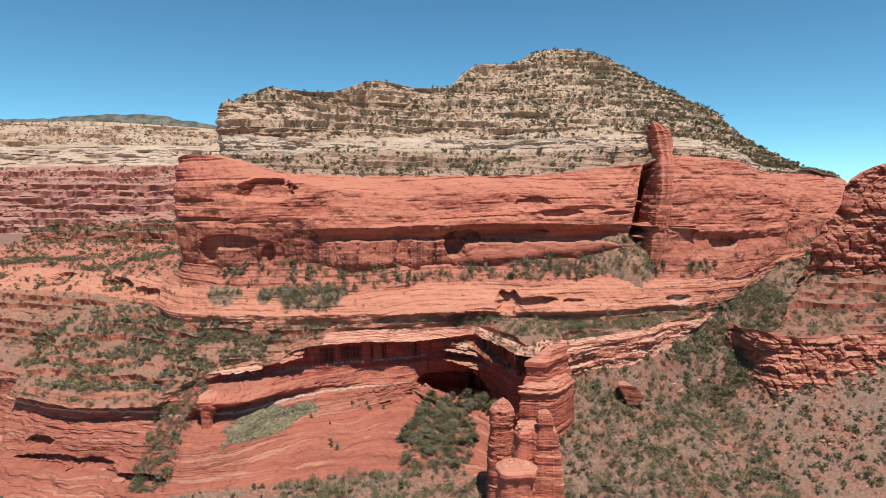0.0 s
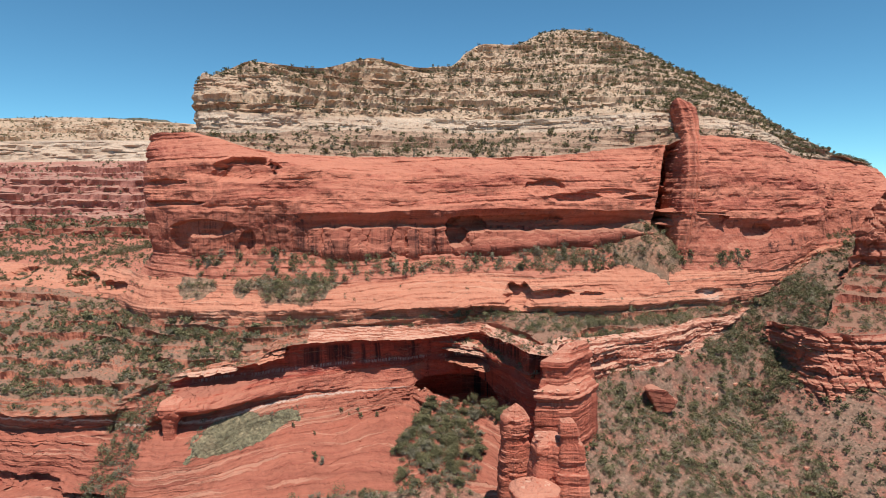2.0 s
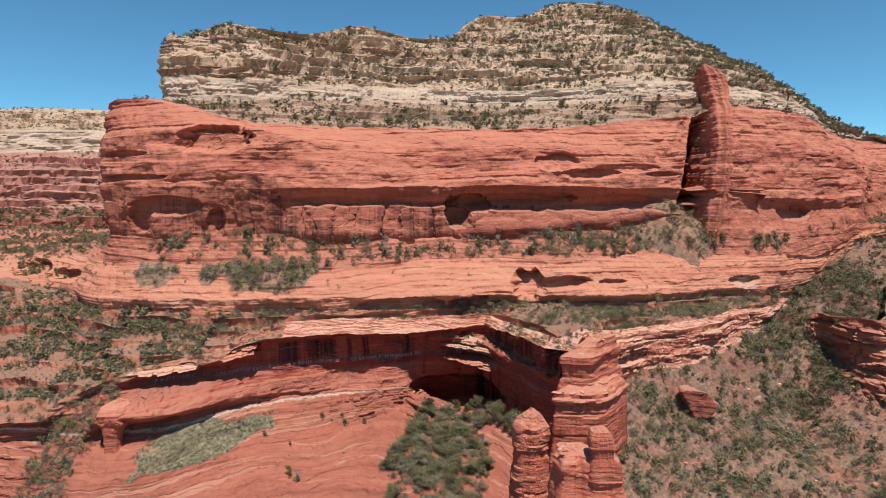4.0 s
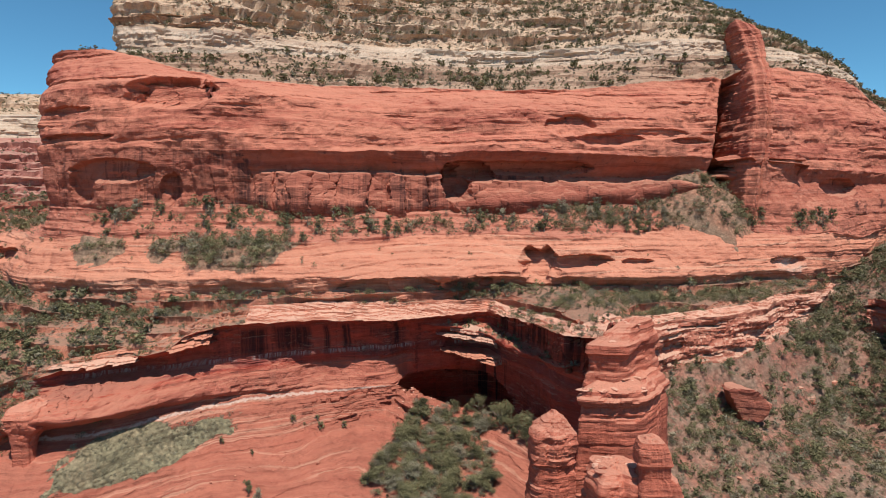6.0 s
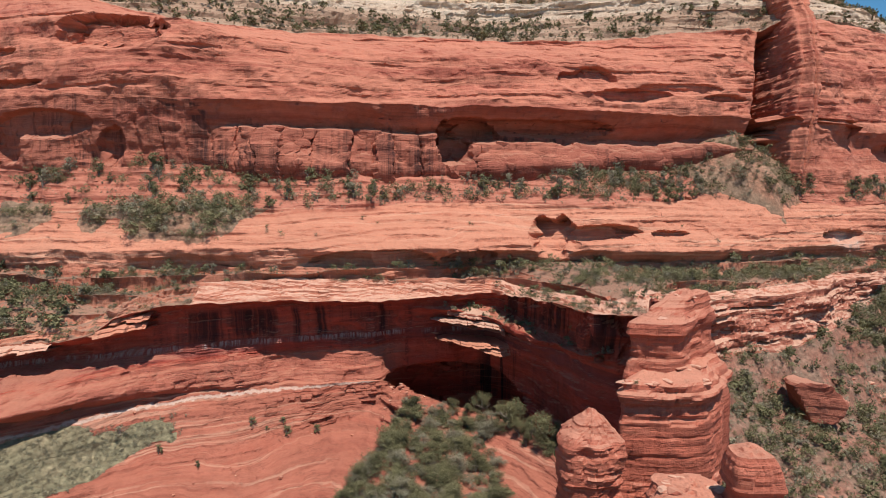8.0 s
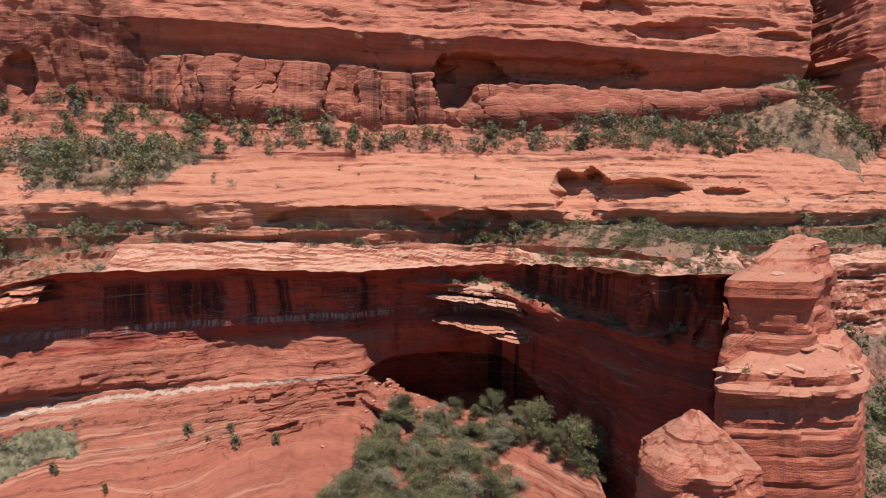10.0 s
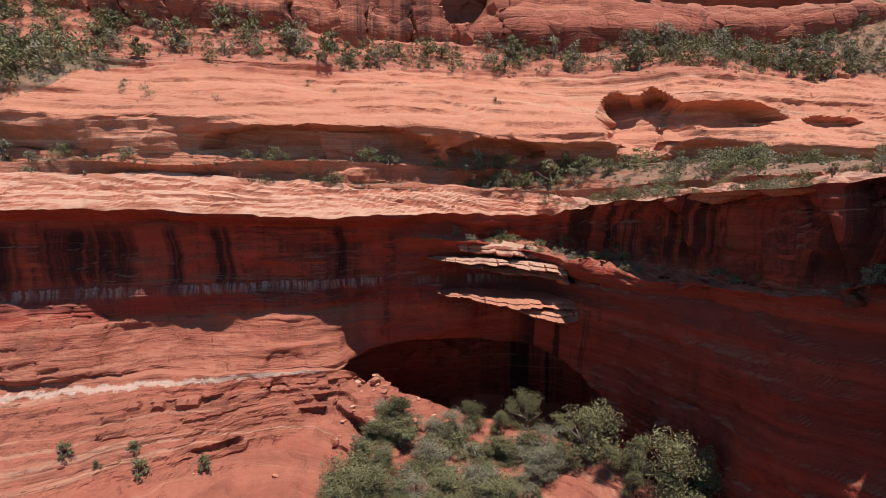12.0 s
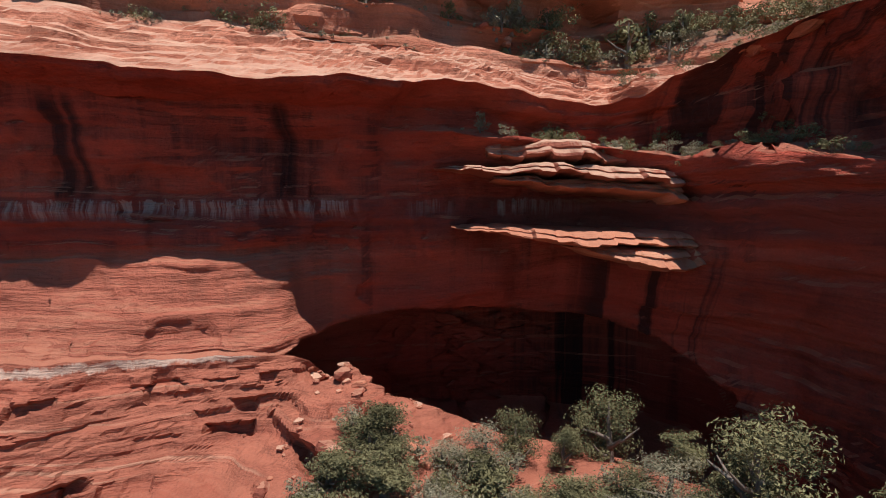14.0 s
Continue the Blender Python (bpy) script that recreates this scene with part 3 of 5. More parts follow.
HOOD = ((-300, 252, 20), (-160, 224.5, 24), (-150, 203.5, 26), (-112, 194.5, 25.8), (-95, 194.3, 26.7), (-91, 195, 28.6), (-86, 197.3, 30.6), (-81, 199.8, 33.2), (-75, 203, 35.2), (-66, 206.5, 35.8), (-58, 209.5, 37), (-54.5, 213, 39.4), (-45, 217, 41), (-32, 222.3, 40.9),
        (-16, 226.5, 40.4), (-5, 229.5, 40.1), (5, 232.5, 39.7), (13, 235.4, 39.3), (16, 228.5, 40.5), (19.3, 218.5, 41.3), (23, 208.8, 41.8), (25.5, 197, 42), (27.5, 196.5, 42.5), (30, 195.5, 43), (34, 200, 43), (40, 207.5, 42.5))
LEDGE_BACK = HOOD[:5] + ((-91, 194.3, 27.6), (-86, 196.5, 29.6), (-81, 199.8, 32.4), (-75, 203.5, 34.2), (-66, 207, 34.9), (-58, 210, 35.8), (-54.5, 213.3, 37.8), (-45, 217.3, 39), (-32, 222.7, 39.2), (-16, 226.8, 39.2), (-5, 229.9, 39), (2, 231.6, 38.7), (6, 233.4, 38.3), (12, 235, 37.7), (16.3, 228, 37.2), (19.6, 218.2, 36.8),
             (23, 209.2, 36.8), (25.7, 198, 37.4), (27.5, 196.5, 38.5), (30, 195.5, 40), (34, 200, 40), (40, 207.5, 40))
LEDGE = tuple((x, y, z - 1) for x, y, z in HOOD[:5]) + ((-91, 193.6, 26.6), (-86, 195.6, 28.8), (-81, 199.6, 31.9), (-75, 203.8, 33.4), (-66, 207.3, 34.2), (-58, 210.3, 34.8), (-54.5, 213.5, 36.5), (-45, 217.5, 38.2), (-32, 222.8, 38.4), (-16, 226.9, 38.4), (-5, 229.9, 38.3), (2, 229.6, 38.0), (6, 228, 37.6), (12, 225.5, 37), (15, 221.3, 36.5),
         (18.3, 213.8, 36), (21.3, 207.5, 36), (24.3, 200, 36.6), (26, 197.5, 37.8), (30, 194.5, 38.5), (34, 199.5, 38.5), (40, 207.3, 38.5))
LEDGE_UNDER = tuple((x, y, z - 2) for x, y, z in HOOD[:5]) + ((-91, 193, 25.8), (-86, 194.7, 28), (-81, 199.2, 31.2), (-75, 203.5, 32.7), (-66, 207, 33.3), (-58, 210.2, 33.6), (-54.5, 213.5, 34.5), (-45, 217.5, 35), (-32, 222.9, 35.2), (-16, 227, 35.4), (-5, 231, 35.6), (2, 233, 36), (6, 233, 36.2), (11, 232, 35.6),
               (14.7, 226, 35.2), (18.2, 217, 34.8), (21.7, 210, 34.8), (25, 201, 35), (26.5, 197, 36.4), (30, 194, 37), (34, 199, 37), (40, 207, 37))
VAULT = ((-300, 251, 18), (-160, 224, 20), (-150, 203, 22), (-112, 195.5, 22.3), (-95, 195.5, 23.3), (-91, 191.8, 24.6), (-86, 193, 26.8), (-81, 197.5, 30.4), (-75, 201.5, 32.2), (-66, 205.2, 32.7), (-58, 208.8, 33), (-54.5, 212, 32.8), (-45, 216.9, 32.2), (-32, 222.6, 31.8),
         (-16, 226.8, 31.4), (-12, 228.2, 30.5), (-8, 231.2, 28.4), (-5, 232.4, 27.2), (0, 233.8, 27), (5, 235, 27), (10.5, 234.5, 26.4), (15, 229, 26), (18.3, 224, 26), (21.5, 213, 26), (24.7, 204, 26), (26.3, 199.5, 27), (30, 194, 30), (34, 198, 31), (40, 206, 32))
MOUND = ((-300, 250, 16), (-160, 222, 18), (-150, 201, 20.5), (-112, 193.5, 21.5), (-95, 193, 22.6), (-91, 190.5, 23.4), (-86, 191, 25.4), (-81, 194, 29.5), (-75, 196.5, 31.8), (-66, 201.5, 32.3), (-58, 206.5, 32.5), (-54.5, 210, 32.2), (-45, 216.2, 31.4), (-38, 219.3, 30.8), (-32, 221.9, 30.4), (-24, 224, 30), (-16, 226.2, 29.9), (-12, 227.6, 29),
         (-9.5, 229.5, 26.6), (-8, 232.5, 24.5), (-5, 235, 22), (5, 237.3, 20), (11, 237, 19.5), (15.3, 230.8, 19.5), (18.5, 224, 19.8), (21.8, 213, 20), (24.9, 204, 20), (26.4, 197, 23), (30, 192.3, 26), (34, 196, 28.5), (40, 205, 30.5))
TONGUE = ((-300, 249.5, 15), (-160, 221.5, 17.5), (-150, 200.5, 20), (-112, 193, 21), (-95, 191.5, 22.3), (-91, 189, 22.3), (-86, 189.5, 23.6), (-81, 190, 28.3), (-75, 187.5, 29.8), (-70, 188.5, 29.6), (-66, 190, 29.2), (-62, 195, 28.6), (-58, 201, 28), (-54.5, 206, 27.6), (-45, 213.6, 26.8), (-38, 217, 26.3), (-32, 219.4, 26), (-24, 221.8, 25.7),
          (-16, 223.9, 25.3), (-12, 225.4, 25), (-9.5, 228, 24.5), (-8, 231.5, 23), (-5, 235, 19), (5, 238, 16), (11, 237.3, 16), (15.4, 231, 16), (18.7, 224, 16.5), (21.9, 213, 17), (25, 204, 17), (26.5, 195.5, 21), (30, 191.5, 24), (34, 195, 27), (40, 204.5, 29.7))
SILL = ((-300, 249, 14), (-160, 221, 17), (-150, 200, 19.5), (-112, 192.5, 20.5), (-95, 191.5, 21.8), (-91, 188, 21.4), (-86, 188.5, 22.4), (-81, 192.5, 25), (-72, 194.5, 26.4), (-66, 196.5, 26.6), (-60, 202.6, 26.4), (-55, 208, 26.1), (-45, 214.8, 25.7), (-38, 217.6, 25.5), (-32, 219.6, 25.3), (-24, 221.8, 25.1), (-16, 224, 24.7), (-12, 225.6, 24.4),
        (-9.5, 227.5, 23.6), (-8, 231, 21), (-5, 235.5, 15), (5, 238.5, 13), (11, 237.5, 13), (15.5, 231, 13), (18.8, 224, 13.5), (22, 213, 14), (25, 204, 14), (26.5, 194.5, 19), (30, 190.5, 22), (34, 194, 26), (40, 204, 29))
APRON = ((-300, 240, 4), (-160, 214, 8), (-150, 194, 11), (-112, 187, 12), (-93, 181, 14), (-80, 180, 17), (-70, 183, 18.5), (-60, 195, 19), (-45, 206, 17.5), (-30, 213, 18), (-20, 219, 18), (-12, 222.5, 20.5), (-7, 226.3, 23.9),
         (-3.5, 225.8, 22.3), (0, 226, 20.4), (5, 225.5, 18.6), (10, 221.5, 18.4), (16, 214, 19), (20, 206, 18.4), (23, 190, 11), (27, 180, 10), (34, 188, 21), (40, 198, 26))
FLOOR_EDGE = ((-300, 200, 0), (-160, 190, 2), (-150, 180, 3), (-112, 172, 4), (-93, 168, 6), (-70, 174, 8), (-45, 180, 7), (-20, 186, 7), (0, 188, 9), (12, 182, 8), (20, 165, 3), (27, 155, 1), (40, 160, 4))
SLOPE_TOP = ((24, 184, 19), (30, 185, 22), (34, 196, 29), (40, 205, 31), (49, 212, 31), (58, 216, 32), (66, 219, 32), (80, 227, 34), (95, 238, 36), (110, 250, 40), (125, 262, 46), (150, 279, 57), (165, 288, 64), (200, 321, 68), (300, 360, 72))
SLOPE_MID = ((24, 170, 8), (34, 186, 22), (49, 203, 25), (70, 214, 24), (90, 219, 17), (101, 222, 15), (112, 230, 22), (125, 243, 36), (139, 256, 48.5), (152, 268, 55), (166, 283, 61.5), (200, 316, 67), (300, 340, 70))
SLOPE_LOW = ((24, 140, -3), (60, 160, 2), (100, 170, 4), (125, 176, 5), (160, 180, 6), (300, 190, 8))


FLOOR_FAR = ((-300, 60, -8), (-100, 60, -7), (0, 60, -8), (40, 60, -9), (300, 60, -8))


def wander(p):
    """A gentle warp of the whole land, so that no edge runs clean."""
    x, y, z = p[..., 0], p[..., 1], p[..., 2]
    q = p.copy()
    near = step(420, 330, y)
    q[..., 1] += near * (1.5 * fbm(x / 13, z / 10, None, 2, 901) + 0.75 * fbm(x / 3.2, z / 3.5, None, 3, 903))
    q[..., 0] += near * 0.5 * fbm(y / 6, z / 5, None, 2, 905)
    q[..., 2] += near * (0.7 * fbm(x / 15, y / 15, None, 2, 907) + 0.35 * fbm(x / 2.8, y / 2.8, None, 3, 909))
    return q


def surface(name, lines, x0, x1, cell, mat, label, category, seed, kind="", flat=True, soften=2, hollows=(), rough=0.0, stairs=0.0, rise=2.5, over=0.28, shape=None, calm=None, parent=None, **kw):
    p = wander(loft(lines, x0, x1, cell, soften))
    n = outward(p, flat)
    d = weather(p, seed=seed, **kw)
    if rough:
        d = d + rough * fbm(p[..., 0] / 7, p[..., 1] / 7, None, 4, seed + 20)
    if calm is not None:
        d = d * calm(p)
    if shape is not None:
        d = d + shape(p)
    edge = np.minimum(np.arange(p.shape[0]), np.arange(p.shape[0])[::-1])[:, None]
    d = d * step(0, 4, edge)
    if len(hollows):
        d = d - carve(p, hollows) * step(0, 3, edge)
    q = p + n * d[..., None]
    if stairs:
        z = q[..., 2] + 1.6 * vnoise(q[..., 0] / 38, q[..., 1] / 38, seed=seed + 30) + 0.5 * vnoise(q[..., 0] / 9, q[..., 1] / 9, seed=seed + 31)
        f = z / rise
        i = np.floor(f)
        g = f - i
        where = np.clip(0.6 + 1.0 * vnoise(q[..., 0] / 26, i * 3.3, seed=seed + 32), 0, 1) * step(0, 6, edge)
        q[..., 2] += stairs * where * rise * (i + step(0.80, 0.97, g) - f)
        side = outward(p, True)
        push = np.where(g > 0.5, step(0.90, 0.98, g), 1 - step(0.04, 0.25, g)) - 0.9 * step(0.70, 0.80, g) * step(0.93, 0.86, g)
        push = push * (0.6 + 0.8 * vnoise(q[..., 0] / 3.5, i * 5.7, seed=seed + 33))
        q[..., :2] += side[..., :2] * (stairs * over * where * rise * push)[..., None]
    face(name, q, mat, label, category, kind, parent)
    return q


# ---------------------------------------------------------------- large forms
BENCH_FOOT = tuple((x, y + (-0.3 if x > -10 else -2.8), z + 0.3) for x, y, z in BENCH_FOOT)


def under(line, back=2.0, down=5.0):
    """A line behind and below the given one, so that the face above it runs on into the ground."""
    return tuple((x, y + back, z - down) for x, y, z in line)


def foot_blocks(p):
    """A low wall of joined blocks that stands out below the niche."""
    x, z = p[..., 0], p[..., 2]
    out = (5.0 + 1.0 * vnoise(x / 15, x * 0, seed=78)) * step(77.9, 76.9, z + 2.2 * step(8, 20, x) + 0.5 * vnoise(x / 4, x * 0, seed=79))
    k = x / 5.2 + 0.8 * vnoise(x / 9, z / 60, seed=77)
    i = np.floor(k)
    f = k - i
    facet = 1.5 * (hash01(i, i, i, 75) - 0.5) + 2.2 * (f - 0.5) * (hash01(i, i, i * 0, 74) - 0.5) - 0.7 * (1 - step(0, 0.07, np.minimum(f, 1 - f)))
    return cleft(p) + out * step(84, 80, x) * step(-50, -40, x) * (0.62 + 0.38 * step(4, 16, x)) + facet * step(79, 77, z) * step(24, 6, x) * (0.4 + 0.6 * step(-50, -40, x)) + 0.5 * fbm(x / 6, z / 20, None, 3, 76)


def slot(p, pad=0.0):
    """Where the slanting slot beside the fin runs, from 0 to 1."""
    x, z = p[..., 0] + 0.25 * vnoise(p[..., 2] / 6, p[..., 2] * 0, seed=3), p[..., 2] - 68
    return step(79.8 - pad + 0.33 * z, 82.0 - pad + 0.33 * z, x) * step(92.8 + pad + 0.21 * z, 89.6 + pad + 0.21 * z, x)


def cleft(p):
    return -24 * slot(p)


def calm_slot(p):
    return 1 - 0.93 * slot(p, 1.6)


mesa = whole("mesa", "flat-topped mesa with red cliffs and a cream summit", "mesa")
red_cliff = surface("cliff_face", (CLIFF_LIP, CLIFF_BROW, CLIFF_RIM), -127, 255, 0.42, upper_rock, "smooth orange-red cliff face", "", 10, soften=3, beds=0.62, bed=4.2, fine=1.5, lumps=1.0, spall=0.4, notch=0.5, bricks=0.16, course=1.6, grain=0.35, parent=mesa, shape=cleft, calm=calm_slot,
                    hollows=((-72, 98.5, 13, 5.0, 5.0), (-102, 94, 9, 1.1, 1.6), (66, 90, 12, 1.6, 1.0), (-98, 86.5, 13, 1.0, 2.0), (78, 88, 7, 1.0, 1.5), (40, 92, 8, 3.5, 2.0), (52, 88, 11, 2.2, 2.2)))
cliff_foot = surface("cliff_foot", (under(CLIFF_BASE), CLIFF_BASE, CLIFF_NICHE, CLIFF_LIP), -127, 255, 0.36, deep_cliff, "blocky dark red recessed cliff foot", "", 15, soften=1, beds=0.16, lumps=0.22, spall=0.3, bricks=0.06, course=1.8, parent=mesa,
                     hollows=((4.5, 75, 4.5, 6, 8), (10, 78, 8, 3.6, 6), (-86, 77.5, 13, 3.2, 2.0), (-95, 73.5, 4.5, 5, 1.8), (-70, 72, 3, 5, 2), (30, 79.5, 18, 2.2, 3), (130, 74, 9, 3, 3)), shape=foot_blocks, calm=calm_slot)
rim_slope = surface("rim_slope", (CLIFF_RIM, CAP_FOOT), -127, 255, 0.7, rim_rock, "shrubby tan slope above the rim", "", 20, flat=False, beds=0.35, lumps=0.5, stairs=0.8, rise=3, parent=mesa)
cap_band = surface("white_band", (CAP_FOOT, CAP_LEDGE), -104, 258, 0.5, white_rock, "whitish sandstone band", "", 25, beds=0.9, lumps=0.8, bed=1.8, fine=0.6, blocks=0.3, spall=1.2, notch=0.5, bricks=0.8, course=1.3, parent=mesa)
cap = surface("summit", (CAP_LEDGE, CAP_STEP, CAP_RIDGE), -104, 258, 0.62, cream_rock, "terraced tan summit dotted with shrubs", "", 30, beds=2.0, lumps=1.5, bed=4.6, fine=1.6, blocks=0.4, grain=1.6, bricks=1.1, course=2.0,
              stairs=0.7, rise=4.2, over=0.4, spall=0.8, parent=mesa)
surface("back_slope", (CAP_RIDGE, CAP_BACK), -104, 258, 4.0, cream_rock, "far side of the summit", "", 35, flat=False, parent=mesa)
middle_bench = whole("bench", "slickrock bench with juniper scrub below the cliff", "rock bench")
bench_slope = surface("upper_slope", (BENCH_TOP, BENCH_FOOT_BACK), -300, 200, 0.68, slope_rock, "smooth red ledges with soil", "", 40, flat=False, beds=0.14, lumps=0.7, stairs=0.22, rise=2.6, over=0.3, bricks=0.08, course=0.8, parent=middle_bench)
bench = surface("slickrock_face", (under(BENCH_FOOT, 1.5, 4), BENCH_FOOT, BENCH_LIP, BENCH_TOP), -300, 200, 0.36, bright_rock, "smooth orange slickrock with an undercut foot", "", 50, beds=0.5, bed=3.2, fine=1.4, grain=0.45, lumps=0.9, soften=2, spall=0.35, notch=0.12, bricks=0.06, course=0.9, parent=middle_bench,
                hollows=((26, 53.2, 5.4, 4.6, 5.5), (37, 53.8, 11, 2.0, 4.5), (54, 53.4, 5, 0.9, 2), (-12, 48.5, 14, 2.5, 2.5), (8, 48.5, 6, 2.0, 3), (100, 52.5, 6, 1.6, 2.5), (-150, 55, 12, 2.4, 5), (-190, 54.5, 9, 2.0, 4), (-128, 54, 8, 2.0, 4), (-235, 53.5, 14, 2.4, 4)), stairs=0.2, rise=1.8,
                shape=lambda p: -0.6 * step(-0.1, 0.35, vnoise(p[..., 0] / 8, p[..., 2] / 6, seed=52)) * step(50.5, 49, p[..., 2]))
shelf = surface("shelf", (RIM_TOP, BENCH_FOOT), -300, 200, 0.52, shelf_rock, "scrub covered shelf above the alcove", "shelf", 60, flat=False, beds=0.35, lumps=0.5, kind="structure", stairs=1.0, rise=2.8, over=0.4, bricks=0.5, course=0.8)
lower = whole("alcove_cliff", "overhanging red cliff with a deep shaded alcove", "cliff")
rim_left = surface("rim", (RIM + RIM_RIGHT, RIM_TOP), -300, -44, 0.36, shelf_rock, "orange ledgy rim", "", 65, flat=False, beds=0.9, lumps=0.5, soften=1, bed=1.1, fine=0.4, stairs=0.9, rise=0.9, over=0.5, spall=0.5, bricks=0.8, course=0.5, parent=lower)
rim_slab = surface("rim", (RIM + RIM_RIGHT, RIM_TOP), -44, 190, 0.26, pale_rock, "pale weathered rim", "", 65, flat=False, beds=0.4, lumps=0.3, soften=1, bed=0.9, fine=0.3, stairs=0.3, rise=0.8, over=0.4, spall=0.2, bricks=0.16, course=0.4, tilt=0.16, parent=lower, shape=lambda p: 0.9 * fbm(p[..., 0] / 4, p[..., 1] / 4, None, 3, 66) * step(10, 16, p[..., 0]))
alcove_left = surface("side_wall", (FLOOR_EDGE, APRON, SILL, TONGUE, MOUND, VAULT, LEDGE_UNDER, LEDGE, LEDGE_BACK, HOOD, RIM), -190, -83.5, 0.36, banded_rock, "low banded wall with an overhung shelf", "", 70, hollows=((-122, 10.5, 20, 1.5, 3.5), (-93, 9.5, 10, 1.6, 3.5), (-78, 10, 6, 1.5, 3), (-135, 15, 5, 2.0, 3)), beds=0.7, lumps=0.9, notch=0.4, spall=0.5, bricks=0.4, course=0.8, stairs=0.2, rise=1.6, parent=lower)


def gulf(p):
    """Flutes, scallops and one bulge on the alcove's long side wall."""
    x, y, z = p[..., 0], p[..., 1], p[..., 2]
    side = step(13.5, 16, x) * step(31, 27, x)
    i = np.floor(y / 2.8 + 0.5 * vnoise(z / 5, y / 9, seed=85))
    blocks = 4.2 * (hash01(i, np.floor(z / 7.0 + 0.4 * i), i * 0, 86) - 0.5)
    upper = step(35.5, 37.5, z) * step(45, 42.5, z)
    bulge = 1.2 * np.exp(-((y - 202) / 5.0) ** 2) * step(31.5, 28.5, z)
    return side * (upper * (0.4 * blocks + 1.3 * fbm(y / 2.0, z / 12, None, 3, 83) - 0.6) + 1.3 * fbm(y / 6, z / 6, None, 3, 84) + 0.35 * blocks * step(24, 18, z) + bulge)


def cave(p):
    """The long low cave at the alcove's back: a flat arch that tapers out at one end."""
    x, z = p[..., 0], p[..., 2] + 0.25 * fbm(p[..., 0] / 3, p[..., 1] / 3, None, 3, 87)
    roof = np.interp(x, (-11, -9.5, -7, -4, 0, 4, 8, 11, 15, 18, 20), (23.9, 24.4, 25.0, 25.4, 25.5, 25.2, 24.8, 24.5, 23.8, 21.5, 16))
    return -8.5 * step(roof + 0.35, roof - 0.5, z) * step(-11.5, -9, x) * step(19.5, 17.5, x)


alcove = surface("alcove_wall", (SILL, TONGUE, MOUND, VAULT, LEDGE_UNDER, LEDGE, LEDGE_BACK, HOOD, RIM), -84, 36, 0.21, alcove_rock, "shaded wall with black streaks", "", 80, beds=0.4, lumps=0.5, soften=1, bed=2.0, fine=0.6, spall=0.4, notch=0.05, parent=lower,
                 bricks=0.35, course=0.9, shape=lambda p: gulf(p) + cave(p) + 1.5 * fbm(p[..., 0] / 7.5, p[..., 2] / 30, None, 2, 81) * step(33.5, 30, p[..., 2]) * step(24, 26, p[..., 2]) * step(-6, -10, p[..., 0]))
def broken(p):
    """Notched, fractured beds below the sill."""
    x, y, z = p[..., 0] + 0.4 * p[..., 1], p[..., 1], p[..., 2]
    here = step(-36, -24, p[..., 0]) * step(-1, -5, p[..., 0]) * step(17.5, 19, z) * step(24.4, 23.6, z)
    i = np.floor(z / 0.62 + 0.5 * vnoise(x / 7, z / 5, seed=94))
    j = np.floor(x / (1.1 + 1.6 * hash01(i, i, i, 95)) + 5 * hash01(i, i * 0, i, 96))
    deep = step(0.0, 0.3, vnoise(x / 6, i * 3.7, seed=97))
    return here * (0.9 * (hash01(i, j, i * 0, 98) - 0.6) * (0.35 + deep) - 0.8 * deep * step(0.45, 0.5, hash01(i, i, i * 0, 99)))


apron = surface("apron", (FLOOR_EDGE, APRON, SILL), -84.5, 36, 0.27, banded_rock, "banded slickrock apron", "", 90, flat=False, beds=0.22, lumps=0.32, stairs=0.16, rise=1.3, over=0.25, spall=0.18, bricks=0.14, course=0.5, parent=lower, shape=broken)
right_cliff = surface("broken_ledge", (SLOPE_TOP, RIM[-3:] + RIM_RIGHT), 33, 190, 0.32, broken_rock, "broken ledge of pale and red rock", "", 100, beds=1.5, lumps=0.9, blocks=0.25, bed=2.2, spall=0.8, notch=1.3, bricks=0.3, course=1.1, parent=lower)
side_slope = surface("side_slope", (SLOPE_LOW, SLOPE_MID, SLOPE_TOP), 24, 230, 0.7, red_soil, "steep red slope with scattered grey scrub", "slope", 110, flat=False, beds=0.1, lumps=0.7, kind="structure", rough=1.2)
canyon_side = surface("canyon_side", (FLOOR_FAR, tuple((x, y - 8, z - 3) for x, y, z in FLOOR_EDGE), FLOOR_EDGE), -300, 36, 1.3, red_soil, "red canyon side sloping down from the slickrock", "slope", 115, flat=False, beds=0.1, lumps=0.6, kind="structure", rough=0.8)
canyon_side_right = surface("canyon_side", (FLOOR_FAR, SLOPE_LOW), 24, 300, 1.5, red_soil, "red scrubby foot of the side slope", "slope", 116, flat=False, beds=0.1, lumps=0.6, kind="structure", rough=0.8)

# right-hand buttress: a stepped block below, a tower above
BUTT_FOOT = ((119, 242, 24), (120, 227, 18), (121.5, 216, 16), (140, 211.5, 15.5), (158, 218, 15), (200, 226, 15), (300, 240, 15))
BUTT_WAIST = ((120.2, 242.5, 31), (121.3, 228, 30), (123, 218, 29), (140, 216, 29), (158, 222, 30), (200, 229, 31), (300, 243, 31))
BUTT_TOP = ((121, 244, 43), (122.4, 230, 43.5), (124.5, 221, 44), (141, 220.5, 43.5), (158, 226, 43), (200, 232, 43), (300, 246, 43))
TOWER_FOOT = ((121, 245, 43.1), (122.4, 231.5, 43.8), (124.5, 223, 44.4), (136, 236, 46), (143, 246, 49), (152, 256, 53), (161, 263, 58), (165, 265, 60), (172, 263, 61), (200, 258, 62), (300, 262, 62))
